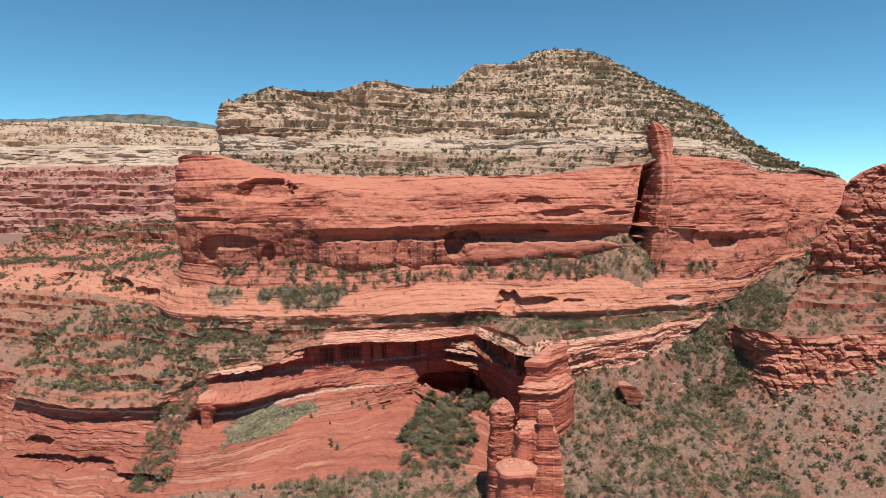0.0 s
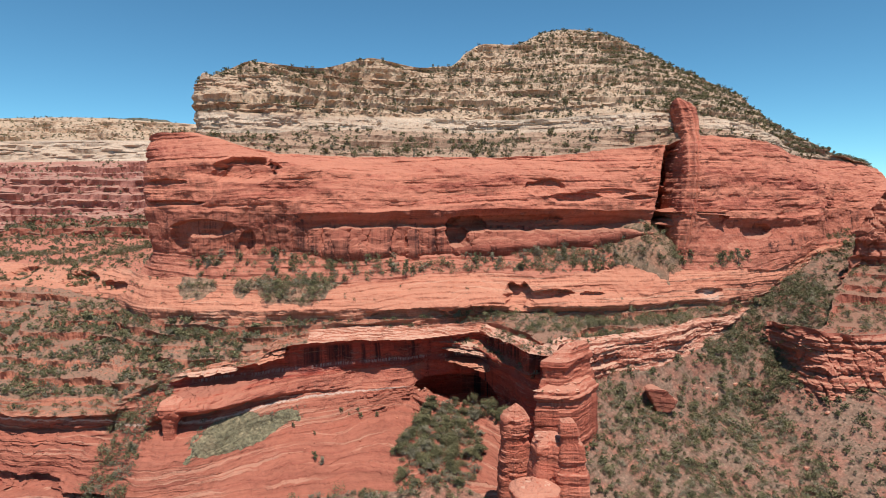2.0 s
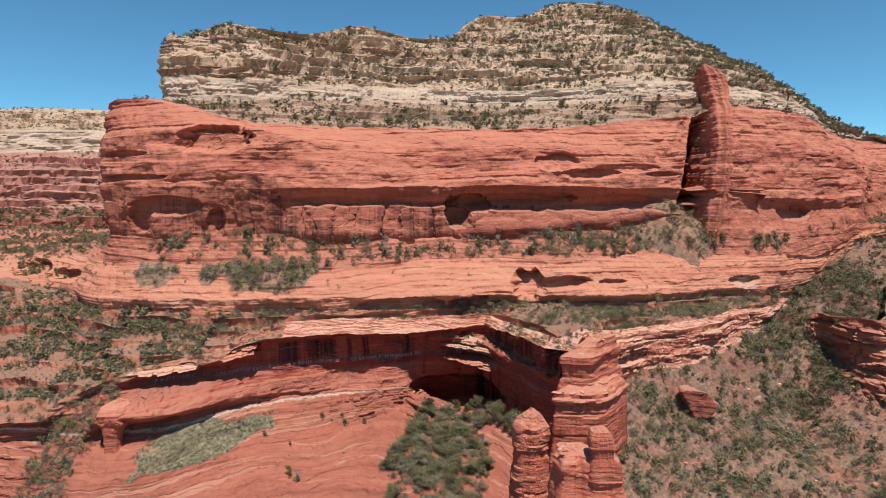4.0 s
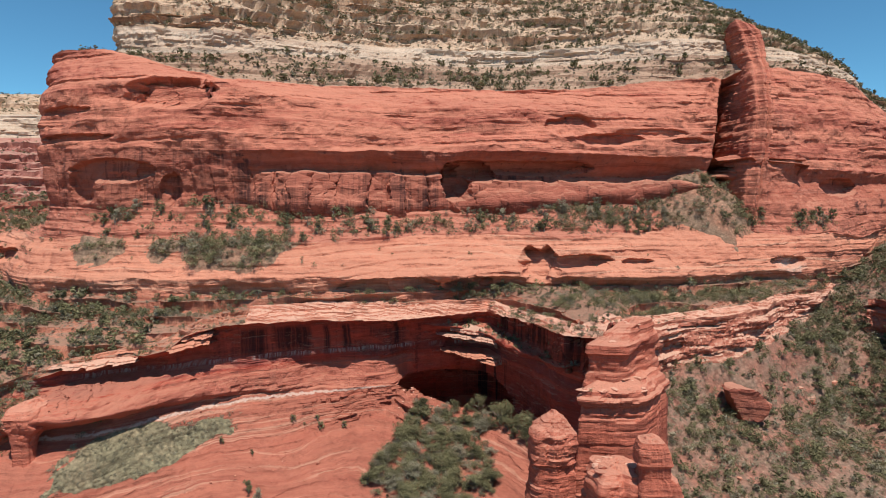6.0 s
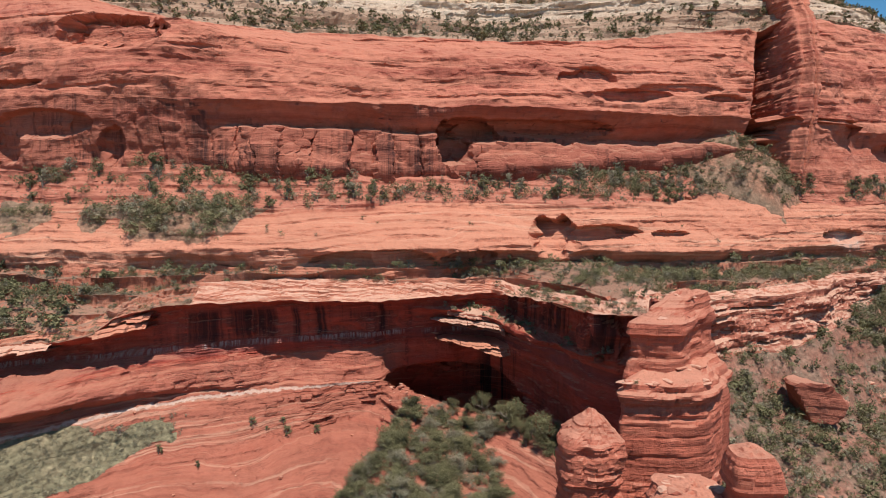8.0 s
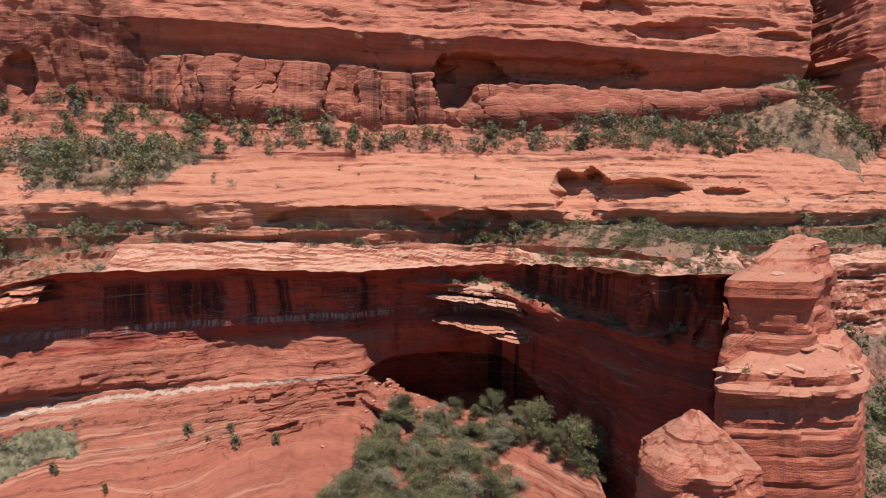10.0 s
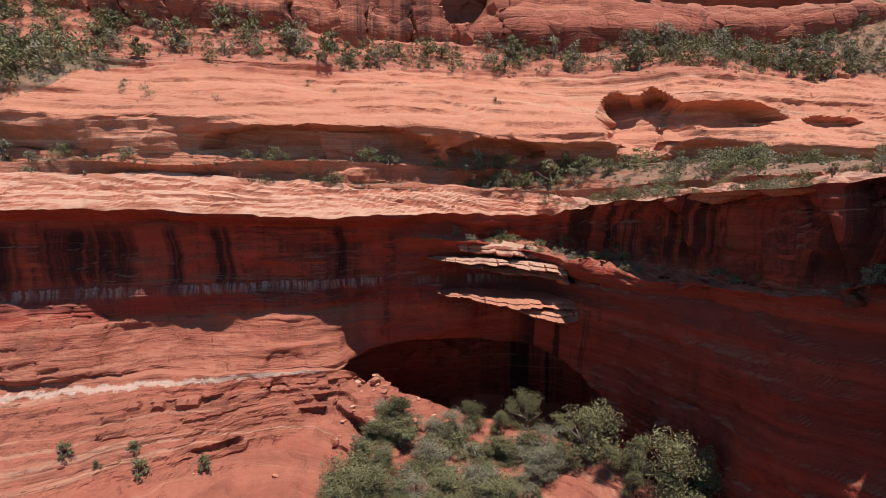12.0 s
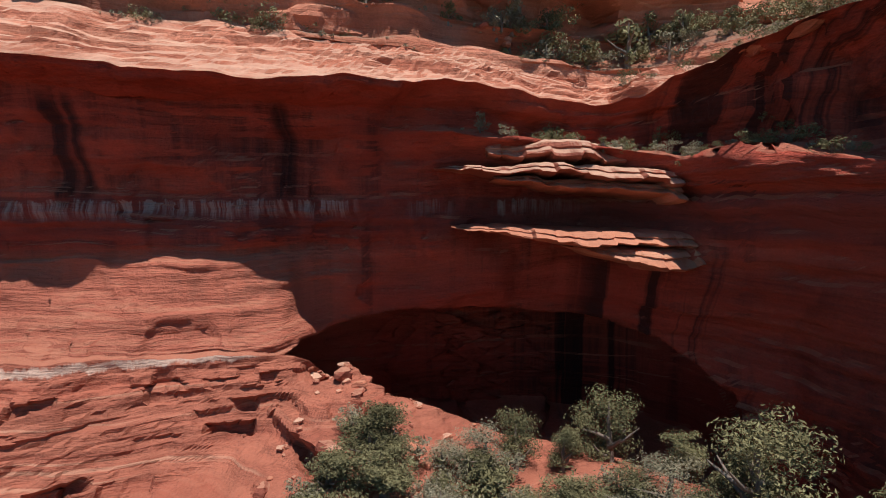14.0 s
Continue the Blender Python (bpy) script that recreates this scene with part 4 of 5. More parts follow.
TOWER_MID = tuple((x, y + 0.6, z + 0.3) for x, y, z in TOWER_FOOT[:7]) + ((165.5, 263, 68), (176, 262, 78), (200, 260, 86), (300, 265, 90))
TOWER_TOP = tuple((x, y + 1.2, z + 0.5) for x, y, z in TOWER_FOOT[:7]) + ((164.5, 266, 68), (166, 266, 75), (172, 267, 85), (176.5, 268, 91), (181.5, 269, 103), (196, 271, 110), (230, 275, 119), (300, 280, 125))
crag = whole("buttress", "blocky red sandstone buttress with a tower behind", "cliff")
buttress = surface("lower_block", (BUTT_FOOT, BUTT_WAIST, BUTT_TOP), 119, 290, 0.42, red_rock, "ledgy red block", "", 130, beds=1.1, bed=3.6, lumps=1.4, blocks=1.1, spall=1.5, notch=1.4, bricks=1.0, course=1.6, stairs=0.15, rise=6, over=0.35, parent=crag)
buttress_slope = surface("ledge", (BUTT_TOP, TOWER_FOOT), 121, 290, 0.6, ledge_rock, "shrubby ledge", "", 140, flat=False, beds=0.8, lumps=0.8, stairs=0.95, rise=3.5, parent=crag)
tower = surface("tower", (under(TOWER_FOOT), TOWER_FOOT, TOWER_MID, TOWER_TOP), 158, 290, 0.5, red_rock, "steep fractured tower", "", 150, beds=0.7, bed=5, lumps=2.0, blocks=1.4, spall=1.8, notch=0.4, bricks=1.4, course=2.0, parent=crag)

# distance
FAR_FOOT = ((-1100, 470, 58), (-500, 470, 60), (-330, 480, 62), (-200, 470, 64), (-60, 470, 66))
FAR_SHELF = ((-1100, 500, 72), (-500, 500, 76), (-330, 510, 77), (-240, 520, 78), (-60, 540, 78))
FAR_WALL = ((-1100, 512, 98), (-500, 512, 100), (-330, 525, 102), (-240, 545, 104), (-60, 570, 104))
FAR_LEDGE = ((-1100, 560, 112), (-500, 560, 116), (-330, 590, 120), (-200, 600, 121), (-60, 620, 121))
FAR_CREAM = ((-1100, 570, 130), (-500, 570, 134), (-330, 600, 140), (-200, 612, 140), (-60, 640, 138))
FAR_TOP = ((-1100, 680, 158), (-560, 680, 168), (-420, 700, 174), (-300, 700, 168), (-200, 720, 160), (-60, 760, 150))
far_mesa = whole("far_mesa", "distant red and cream mesa across the side valley", "mesa")
def tread(f, up):
    return tuple((x, y + (470 - y) * f, z + up) for x, y, z in BENCH_FOOT_BACK[:5])


valley = surface("valley_floor", (BENCH_FOOT_BACK[:5], tread(0.10, 1), tread(0.13, 6), tread(0.45, 7), tread(0.50, 12), FAR_FOOT), -300, -112, 1.4, ledge_rock, "scrubby side valley behind the bench", "slope", 160, flat=False, beds=0.8, lumps=3.2, kind="structure", stairs=1.0, rise=4.5, over=0.4, bricks=0.8, course=1.5)
far_cliff = surface("far_cliff", (FAR_FOOT, FAR_SHELF, FAR_WALL, FAR_LEDGE), -700, -62, 1.3, hazed_rock, "distant red cliff", "", 170, beds=3.0, lumps=2.5, bed=6, fine=2, stairs=0.9, rise=6, spall=2.0, notch=1.5, parent=far_mesa)
far_band = surface("far_band", (FAR_LEDGE, FAR_CREAM), -700, -62, 1.2, white_rock, "distant whitish bands", "", 175, beds=2.4, lumps=1.5, bed=4, fine=1.6, stairs=0.8, rise=5, notch=2.0, parent=far_mesa)
far_cap = surface("far_cap", (FAR_CREAM, FAR_TOP), -700, -62, 1.4, cream_rock, "distant cream top", "", 180, beds=3.0, lumps=2.5, bed=6, fine=2.2, stairs=0.9, rise=6, spall=1.5, parent=far_mesa)
hx = np.linspace(-3000, 3000, 900)
hz = 330 + 22 * fbm(hx / 500, hx * 0, None, 4, 5) + 12 * np.exp(-((hx + 1120) / 160) ** 2) + 5 * fbm(hx / 40, hx * 0, None, 4, 6) - 0.11 * np.maximum(hx + 1000, 0)
hill = np.array([np.stack([hx, np.full_like(hx, 2000 + 30 * k), 40 + (hz - 40) * f + 0 * hx], -1) for k, f in enumerate((0, 0.35, 0.7, 0.92, 1.0, 0.6))])
wooded, wt, wb = material("wooded_soil")
wg = wt.nodes.new("ShaderNodeNewGeometry")
wt.links.new(mix(wt, ramp(wt, texture(wt, wg.outputs["Position"], 0.03, 6, 0.7), ((0.42, 0.0), (0.6, 1.0))), (0.055, 0.06, 0.042), (0.17, 0.145, 0.11)), wb.inputs["Base Color"])
wb.inputs["Roughness"].default_value = 0.95
face("far_hill", hill, wooded, "wooded hills on the horizon", "hill", "structure")

# the canyon's floor, out to the horizon
gx = np.concatenate([[-4500, -2500, -1200, -600], np.linspace(-310, 310, 80), [600, 1200, 2500, 4500]])
gy = np.concatenate([[-4500, -2000, -900, -400], np.linspace(-200, 230, 56), [600, 1500, 3000, 4600]])
GX, GY = np.meshgrid(gx, gy)
GZ = -9 + 3.0 * fbm(GX / 60, GY / 60, None, 4, 9) + 0.6 * fbm(GX / 7, GY / 7, None, 3, 19)
ground = np.stack([GX, GY, GZ], -1)
face("ground", ground, red_soil, "red canyon floor with scattered scrub", "ground", "structure")


def column(name, x, y, z0, levels, mat, label, seed, cell=0.35, square=4.2, parent=None, beds=0.28, lumps=0.6, lean=0.0):
    """A rock pillar: levels of (height, half width in x, half depth in y, shift in x, shift in y)."""
    lv = np.array(levels, float)
    zs = np.arange(z0, lv[-1, 0], cell)
    zs = np.append(zs, lv[-1, 0])
    rx, ry, sx, sy = (np.interp(zs, lv[:, 0], lv[:, k]) for k in (1, 2, 3, 4))
    n = max(int(2 * math.pi * max(lv[:, 1].max(), lv[:, 2].max()) / cell), 24)
    a = np.linspace(0, 2 * math.pi, n, endpoint=False)
    c, s = np.cos(a), np.sin(a)
    r = (np.abs(c) ** square + np.abs(s) ** square) ** (-1 / square)
    r = r * (1 + 0.14 * fbm(c * 1.9 + seed, s * 1.9, None, 3, seed))
    p = np.stack([x + sx[:, None] + rx[:, None] * r * c, y + sy[:, None] + ry[:, None] * r * s, np.broadcast_to(zs[:, None], (len(zs), n))], -1)
    d = weather(p, beds=beds, lumps=lumps, grain=1.0, seed=seed, bed=1.5, fine=0.5, spall=0.45, notch=0.1, bricks=0.28, course=0.6)
    p[..., 0] += lean * (p[..., 1] - y)
    out = np.stack([np.broadcast_to(c, (len(zs), n)), np.broadcast_to(s, (len(zs), n)), np.zeros((len(zs), n))], -1)
    p = p + out * (d * np.minimum(1, np.minimum(rx, ry)[:, None] / 3))[..., None]
    top = p[-1]
    rings = [p]
    for f in (0.92, 0.84, 0.75, 0.66, 0.57, 0.48, 0.39, 0.3, 0.2, 0.1, 0.02):
        ring = top.mean(0) + (top - top.mean(0)) * f
        ring[:, 2] += 0.4 * (1 - f) + 0.7 * (1 - f ** 3) * fbm(ring[:, 0] / 1.3, ring[:, 1] / 1.3, None, 3, seed)
        rings.append(ring[None])
    p = np.concatenate(rings)
    me = quick_mesh(name, p.reshape(-1, 3), grid_quads(p.shape[0], n, True), mat, False)
    ob = new(name, me)
    if parent is not None:
        ob.parent = parent
        return tagged(ob, label)
    return tagged(ob, label, PILLAR)


PILLAR = "rock pillar"
column("rock_pillar", 33.4, 186.2, -2, ((-2, 8.5, 9, 0, 0), (20, 7.0, 7.0, 0, 0), (33.5, 6.3, 6.3, 0, 0), (34.8, 5.9, 5.9, 0, 0), (35.2, 6.5, 6.6, 0, 0), (36.3, 6.7, 6.8, 0, 0), (36.6, 6.2, 6.2, 0, 0), (37.6, 6.0, 6.0, 0, 0), (38.2, 5.0, 5.0, 0, 0.8), (38.8, 4.4, 4.2, 0, 1.5)), pillar_rock, "broad red sandstone pillar with an overhanging pale cap", 200, cell=0.28, square=5, lean=0.75)
column("rock_pillar", 34.2, 190.2, 14, ((14, 5.5, 8, 0, 0), (37, 5.4, 7, 0, 0), (39.5, 5.0, 6.6, 0, 0), (40, 4.5, 6.2, 0, 0), (43, 4.6, 6.4, 0, 0), (43.4, 5.0, 6.8, 0, 0), (44.9, 4.8, 6.5, 0, 0), (45.2, 3.8, 5.5, 0.4, 0.6), (46.6, 3.5, 4.8, 0.8, 1), (46.9, 2.8, 4.2, 1, 1), (47.6, 2.4, 3.4, 1.2, 1.4)), pillar_rock, "stacked ledges of pale and red sandstone", 205, cell=0.28, square=5, lean=0.75)
column("rock_pillar", 17.4, 171.8, -2, ((-2, 4.4, 4.5, 0, 0), (20, 3.5, 3.6, 0, 0), (29.2, 3.2, 3.2, 0, 0), (29.6, 3.0, 3.0, 0, 0), (30.2, 3.5, 3.5, 0, 0), (34.6, 3.5, 3.5, 0, 0), (35.3, 3.1, 3.1, 0, 0.1), (36.3, 2.0, 2.0, 0.2, 0.2), (37.0, 1.0, 1.1, 0.3, 0.2)), pillar_rock, "rounded red sandstone pillar beside a taller one", 210, cell=0.22, square=3.2)
column("rock_pillar", 28.4, 156, -4, ((-4, 6.0, 6, 0, 0), (22, 3.9, 4.5, 0, 1), (33, 2.7, 3.2, 0, 0.6), (34.6, 2.3, 2.6, -0.2, 0.3), (35, 1.8, 2.0, -0.6, 0), (36.4, 1.7, 1.9, -0.7, 0), (36.7, 2.1, 2.2, -0.8, 0), (38.3, 1.9, 2.0, -0.9, 0), (39.5, 1.3, 1.4, -1.1, 0)), pillar_rock, "narrow red sandstone pinnacle with a balanced top", 220, cell=0.25, square=4)
column("rock_pillar", 23.6, 158.5, -4, ((-4, 6.0, 6, 0, 0), (26, 4.2, 4.6, 0, 0), (32, 3.7, 4.0, 0, 0), (32.4, 4.0, 4.3, 0, 0), (33.6, 3.8, 4.1, 0, 0), (34.6, 3.0, 3.3, 0, 0.4)), pillar_rock, "stubby red sandstone pinnacle", 230, cell=0.25, square=4)
column("rock_pillar", 19.2, 151, -4, ((-4, 6.0, 6, 0, 0), (20, 4.4, 4.0, 0, 0), (24.6, 4.2, 3.8, 0, 0), (25.2, 5.0, 4.5, 0, 0), (26.2, 4.8, 4.3, 0, 0), (27.0, 3.6, 3.4, 0, 0.3)), pillar_rock, "low round sandstone stump with a flat pale cap", 235, cell=0.28, square=3)
column("rock_fin", 101, 294, 62, ((62, 3.0, 12, -9.5, -25), (82, 3.1, 12, -5.5, -21), (98, 3.3, 12, -1.8, -17), (112, 3.5, 11, 1.2, -9), (120, 3.5, 9, 1.6, -5), (125.5, 3.2, 7, 1.0, -4.5), (127.6, 2.6, 5, 0.3, -5), (128.6, 1.6, 3.6, -0.6, -5.5), (129.8, 0.9, 2.0, -1.2, -6)), upper_rock, "upright rock fin beside a dark cleft", 240, square=7, cell=0.5, parent=mesa, beds=0.4, lumps=1.0)
column("rock_pillar", -77.0, 189, 8, ((8, 3.5, 3.5, 0, 0), (19, 2.4, 2.4, 0, 0), (23, 1.7, 1.8, 0, 0), (26, 2.0, 2.2, 0, 0), (27.3, 2.5, 3.0, 0.2, 0.6), (28.4, 3.3, 4.6, 0.4, 2), (30.6, 3.4, 5, 0.4, 2.4), (31.8, 2.6, 4.2, 0.4, 3)), pillar_rock, "mushroom shaped rock under the shelf", 250, cell=0.3, square=3)


tx, ty = np.meshgrid(np.linspace(44, 108, 130), np.linspace(232, 274, 90))
tdx, tdy = np.abs(tx - 77), np.maximum(263.5 - ty, 0)
tz = 78 - 0.3 * tdx - 0.012 * tdx ** 2 - tdy - 0.35 * np.maximum(tdy - 9 - 3 * vnoise(tx / 7, tx * 0, seed=70), 0) ** 1.6 + 2.0 * fbm(tx / 9, ty / 9, None, 3, 71) + 0.8 * fbm(tx / 2.5, ty / 2.5, None, 3, 72)
cone = np.stack([tx, ty, tz], -1)
face("talus_cone", cone, talus_soil, "cone of pale soil and rubble below the cleft", "talus", "structure")


def drape(name, q, x, z, rx, rz, mat, label, seed, thick=0.45):
    """A ragged skin of soil lying on a rock face, thickest in its middle and running out under the rock's surface."""
    near = (np.abs(q[..., 0] - x) < 1.5 * rx) & (np.abs(q[..., 2] - z) < 1.5 * rz)
    rows, cols = np.where(near.any(1))[0], np.where(near.any(0))[0]
    q = q[rows[0]:rows[-1] + 1, cols[0]:cols[-1] + 1]
    cover = 1 - ((q[..., 0] - x) / rx) ** 2 - ((q[..., 2] - z) / rz) ** 2 + 0.9 * fbm(q[..., 0] / 5, q[..., 2] / 4, None, 4, seed)
    q = q + normals_of(q) * (np.clip(cover * 1.5, -1, 1) * thick - 0.05)[..., None]
    face(name, q, mat, label, "soil", "structure")
    return q, cover


bench_soil, bench_cover = drape("soil_patch", bench, -53, 58.5, 17, 6.5, talus_soil, "scrubby soil patch on the slickrock", 73)
left_soil, left_cover = drape("soil_patch", bench, -86, 59, 7, 4.5, talus_soil, "small scrubby soil patch on the slickrock", 74)


grass, grass_cover = drape("soil_patch", apron, -60, 20.6, 14, 3.6, grey_soil, "grey-green grassy patch in a hollow of the slickrock", 77, 0.3)


def stone(seed, lx, ly, lz, planes=11, cell=40):
    """An angular block: a ball cut by random planes, roughened."""
    r = np.random.default_rng(seed)
    a, b = np.meshgrid(np.linspace(0, 2 * math.pi, cell, endpoint=False), np.linspace(-math.pi / 2, math.pi / 2, cell // 2 + 1))
    u = np.stack([np.cos(b) * np.cos(a), np.cos(b) * np.sin(a), np.sin(b)], -1)
    cuts = r.normal(size=(planes, 3))
    cuts[0], cuts[1] = (0.06, 0.04, 1), (0, 0, -1)
    cuts /= np.linalg.norm(cuts, axis=1, keepdims=True)
    far = np.full(a.shape, 1.15)
    for n, d in zip(cuts, r.uniform(0.55, 0.95, planes)):
        far = np.minimum(far, d / np.maximum(u @ n, 1e-3))
    q = u * far[..., None] * (lx / 2, ly / 2, lz / 2)
    size = min(lx, ly, lz)
    bump = 0.08 * fbm(q[..., 0] / size * 3 + seed, q[..., 1] / size * 3, q[..., 2] / size * 3, 3, seed) + 0.05 * layered(q[..., 2] / size * 6, q[..., 0] / size, seed)
    q = q + u * (bump * size * np.cos(b))[..., None]
    return q


def slab(name, x, y, z, lx, ly, lz, turn, mat, label, category, seed, parent=None, tilt=0.0):
    q = stone(seed, lx, ly, lz, 10 if lz > 5 else 12, 64 if lx > 5 else 30)
    me = quick_mesh(name, q.reshape(-1, 3), grid_quads(q.shape[0], q.shape[1], True), mat, False)
    ob = tagged(new(name, me), label, "" if parent else category)
    ob.parent = parent
    ob.matrix_basis = pose(x, y, z, tilt, 0, turn)
    return ob


def plate(front, back, mat, label, seed, parent):
    """A ledge jutting from a wall: front line of (x, y, top z, thickness), ragged along its edge, its back inside the rock."""
    f = np.array(front, float)
    n = int((f[-1, 0] - f[0, 0]) / 0.14)
    x = np.linspace(f[0, 0], f[-1, 0], n)
    y, z, th = (np.interp(x, f[:, 0], f[:, k]) for k in (1, 2, 3))
    i = np.floor(x / 1.3 + 0.5 * vnoise(x / 2, x * 0, seed=seed))
    y = y + 0.9 * fbm(x / 2.2, x * 0, None, 3, seed) + 1.1 * (hash01(i, i, i, seed) - 0.5)
    z = z + 0.16 * fbm(x / 1.8, x * 0, None, 3, seed + 1)
    th = th * (0.75 + 0.5 * hash01(i, i * 0, i, seed + 2)) + 0.05
    run = back - y
    ring = []
    for u, v in ((1, 0.25), (0.55, 0.12), (0.3, 0.05), (0.14, 0.0), (0.09, -0.15), (0.06, -0.4), (0.075, -0.5), (0.02, -0.75), (0.0, -0.9), (0.05, -1.05), (0.4, -1.3), (1, -1.6)):
        w = 0.22 * fbm(x / 0.9, x * 0 + 9 * u + 5 * v, None, 3, seed + 3)
        ring.append(np.stack([x, y + run * u + w, z + v * th + (0.08 * fbm(x / 0.7, x * 0 + 7 * u, None, 2, seed + 4) if u < 1 else 0)], -1))
    q = np.array(ring)
    me = quick_mesh("rock_ledge", q.reshape(-1, 3), grid_quads(q.shape[0], n), mat, False)
    ob = tagged(new("rock_ledge", me), label)
    ob.parent = parent


plate(((-79, 200.2, 36.4, 0.3), (-75, 199.6, 36.8, 0.8), (-69, 200.4, 37.1, 1.0), (-63, 203, 37.4, 0.6)), 212, pale_rock, "pale slab at the arch's low end", 21, lower)
plate(((-68, 205, 38.4, 0.4), (-62, 204.6, 38.7, 0.9), (-56, 206.2, 39.2, 1.1), (-50.5, 209.8, 39.5, 0.7)), 218, bright_rock, "broken red ledge under the rim", 22, lower)
plate(((-60, 207.2, 40.3, 0.5), (-55, 208.0, 40.6, 1.0), (-50, 210.4, 40.9, 0.8)), 219, bright_rock, "short red ledge under the rim", 23, lower)
plate(((0.2, 230.4, 32.3, 0.1), (3, 228.0, 32.2, 0.35), (7, 226.0, 32.0, 0.6), (11, 224.6, 31.9, 0.8), (13, 224.0, 31.9, 1.0), (15.2, 224.4, 31.8, 1.0)), 236, bright_rock, "sunlit ledge jutting from the wall", 3, lower)
plate(((8, 226.8, 31.2, 0.3), (10.5, 225.0, 31.0, 0.8), (13, 224.2, 30.9, 1.0), (15.3, 224.2, 30.9, 1.1)), 236, bright_rock, "broken lower layer of the ledge", 4, lower)
plate(((2.6, 230.8, 37.9, 0.6), (6, 228.0, 37.9, 1.0), (9, 227.2, 37.8, 1.1), (11.5, 227.4, 37.5, 1.0)), 236, broken_rock, "pale upper ledge with scrub", 5, lower)
plate(((-1.0, 230.0, 36.3, 0.08), (2, 228.0, 36.3, 0.3), (6, 226.4, 36.3, 0.55), (10, 225.4, 36.1, 0.7), (14, 223.8, 35.9, 0.8)), 236, broken_rock, "thin pale ledge on the shaded wall", 6, lower)
plate(((3, 228.6, 35.6, 0.2), (7, 226.4, 35.4, 0.5), (11, 225.2, 35.2, 0.7), (14.2, 224.6, 34.9, 0.9)), 236, bright_rock, "sunlit lower layer of the upper ledge", 7, lower)
slab("rock_slab", -22.5, 227.3, 37.6, 2.4, 2.6, 0.4, 5, pale_rock, "small pale ledge on the shaded wall", "rock slab", 7, parent=lower)
slab("boulder", 67.5, 209.5, 25.5, 9.5, 9, 9.5, 20, red_rock, "house-sized red block fallen onto the slope", "boulder", 11)
slab("boulder", 92, 226, 20.5, 7, 4, 3.2, 30, pale_rock, "broad pale boulder lying on the scrub slope", "boulder", 13)
slab("boulder", 101, 231, 23, 4, 3, 2.4, 10, pale_rock, "pale angular boulder on the scrub slope", "boulder", 17)

for k, (x, y, z, wide, deep) in enumerate(((30.0, 181.8, 37.5, 5.2, 1.2), (32.5, 185, 38.7, 4.0, 1.8), (31.5, 186.5, 45.0, 3.8, 1.4), (35.8, 191.4, 47.4, 2.0, 1.8), (30.4, 182.4, 37.6, 5.0, 1.4), (23.6, 158.8, 34.5, 2.8, 3.0), (19.2, 151, 26.9, 3.4, 3.2))):
    g = np.random.default_rng(800 + k)
    for j in range(11):
        a = g.uniform(0, 6.28)
        slab("cap_slab", x + math.cos(a) * wide * g.uniform(0.3, 1.0), y + math.sin(a) * deep * g.uniform(0.3, 1.0), z + g.uniform(-0.1, 0.3), g.uniform(0.9, 2.8), g.uniform(0.9, 2.2), g.uniform(0.3, 0.8), g.uniform(0, 180), (pale_rock, pale_rock, red_rock)[j % 3], "weathered pale slab resting on a rock pillar", "rock slab", 810 + 11 * k + j)

# ---------------------------------------------------------------- plants
rng = np.random.default_rng(7)


def crown(seed, clumps, leaves, leaf, spread=0.5, tall=1.0, low=0.15, corners=4):
    """Foliage for a plant about one metre tall and two spreads wide: leaf quads in uneven clumps."""
    r = np.random.default_rng(seed)
    vs = []
    lobes = []
    for k in range(7):
        a, reach, up = r.uniform(0, 2 * math.pi), spread * r.uniform(0.1, 0.85), r.uniform(max(low, 0.2), 0.82)
        lobes.append((reach * (1.15 - 0.7 * up) * math.cos(a), reach * (1.15 - 0.7 * up) * math.sin(a), up * tall))
    for k in range(clumps):
        centre = np.array(lobes[k % 7]) + r.normal(size=3) * spread * np.array((0.2, 0.2, 0.17))
        centre[2] = np.clip(centre[2], low, 0.95 * tall)
        size = spread * r.uniform(0.2, 0.42)
        d = r.normal(size=(leaves, 3))
        d /= np.linalg.norm(d, axis=1, keepdims=True)
        at = centre + d * size * r.uniform(0.45, 1.05, (leaves, 1)) * np.array([1, 1, 0.8])
        u = np.cross(d, r.normal(size=(leaves, 3)))
        u /= np.maximum(np.linalg.norm(u, axis=1, keepdims=True), 1e-6)
        w = np.cross(d + 1.5 * r.normal(size=(leaves, 3)), u)
        w /= np.maximum(np.linalg.norm(w, axis=1, keepdims=True), 1e-6)
        h = leaf * r.uniform(0.6, 1.3, (leaves, 1))
        vs.append(np.stack([at - u * h, at + w * h * 0.6, at + u * h, at - w * h * 0.6][:corners], 1))
    v = np.concatenate(vs)
    v[..., 2] = np.maximum(v[..., 2], 0.02)
    return v.reshape(-1, 3), np.arange(len(v) * corners).reshape(-1, corners)


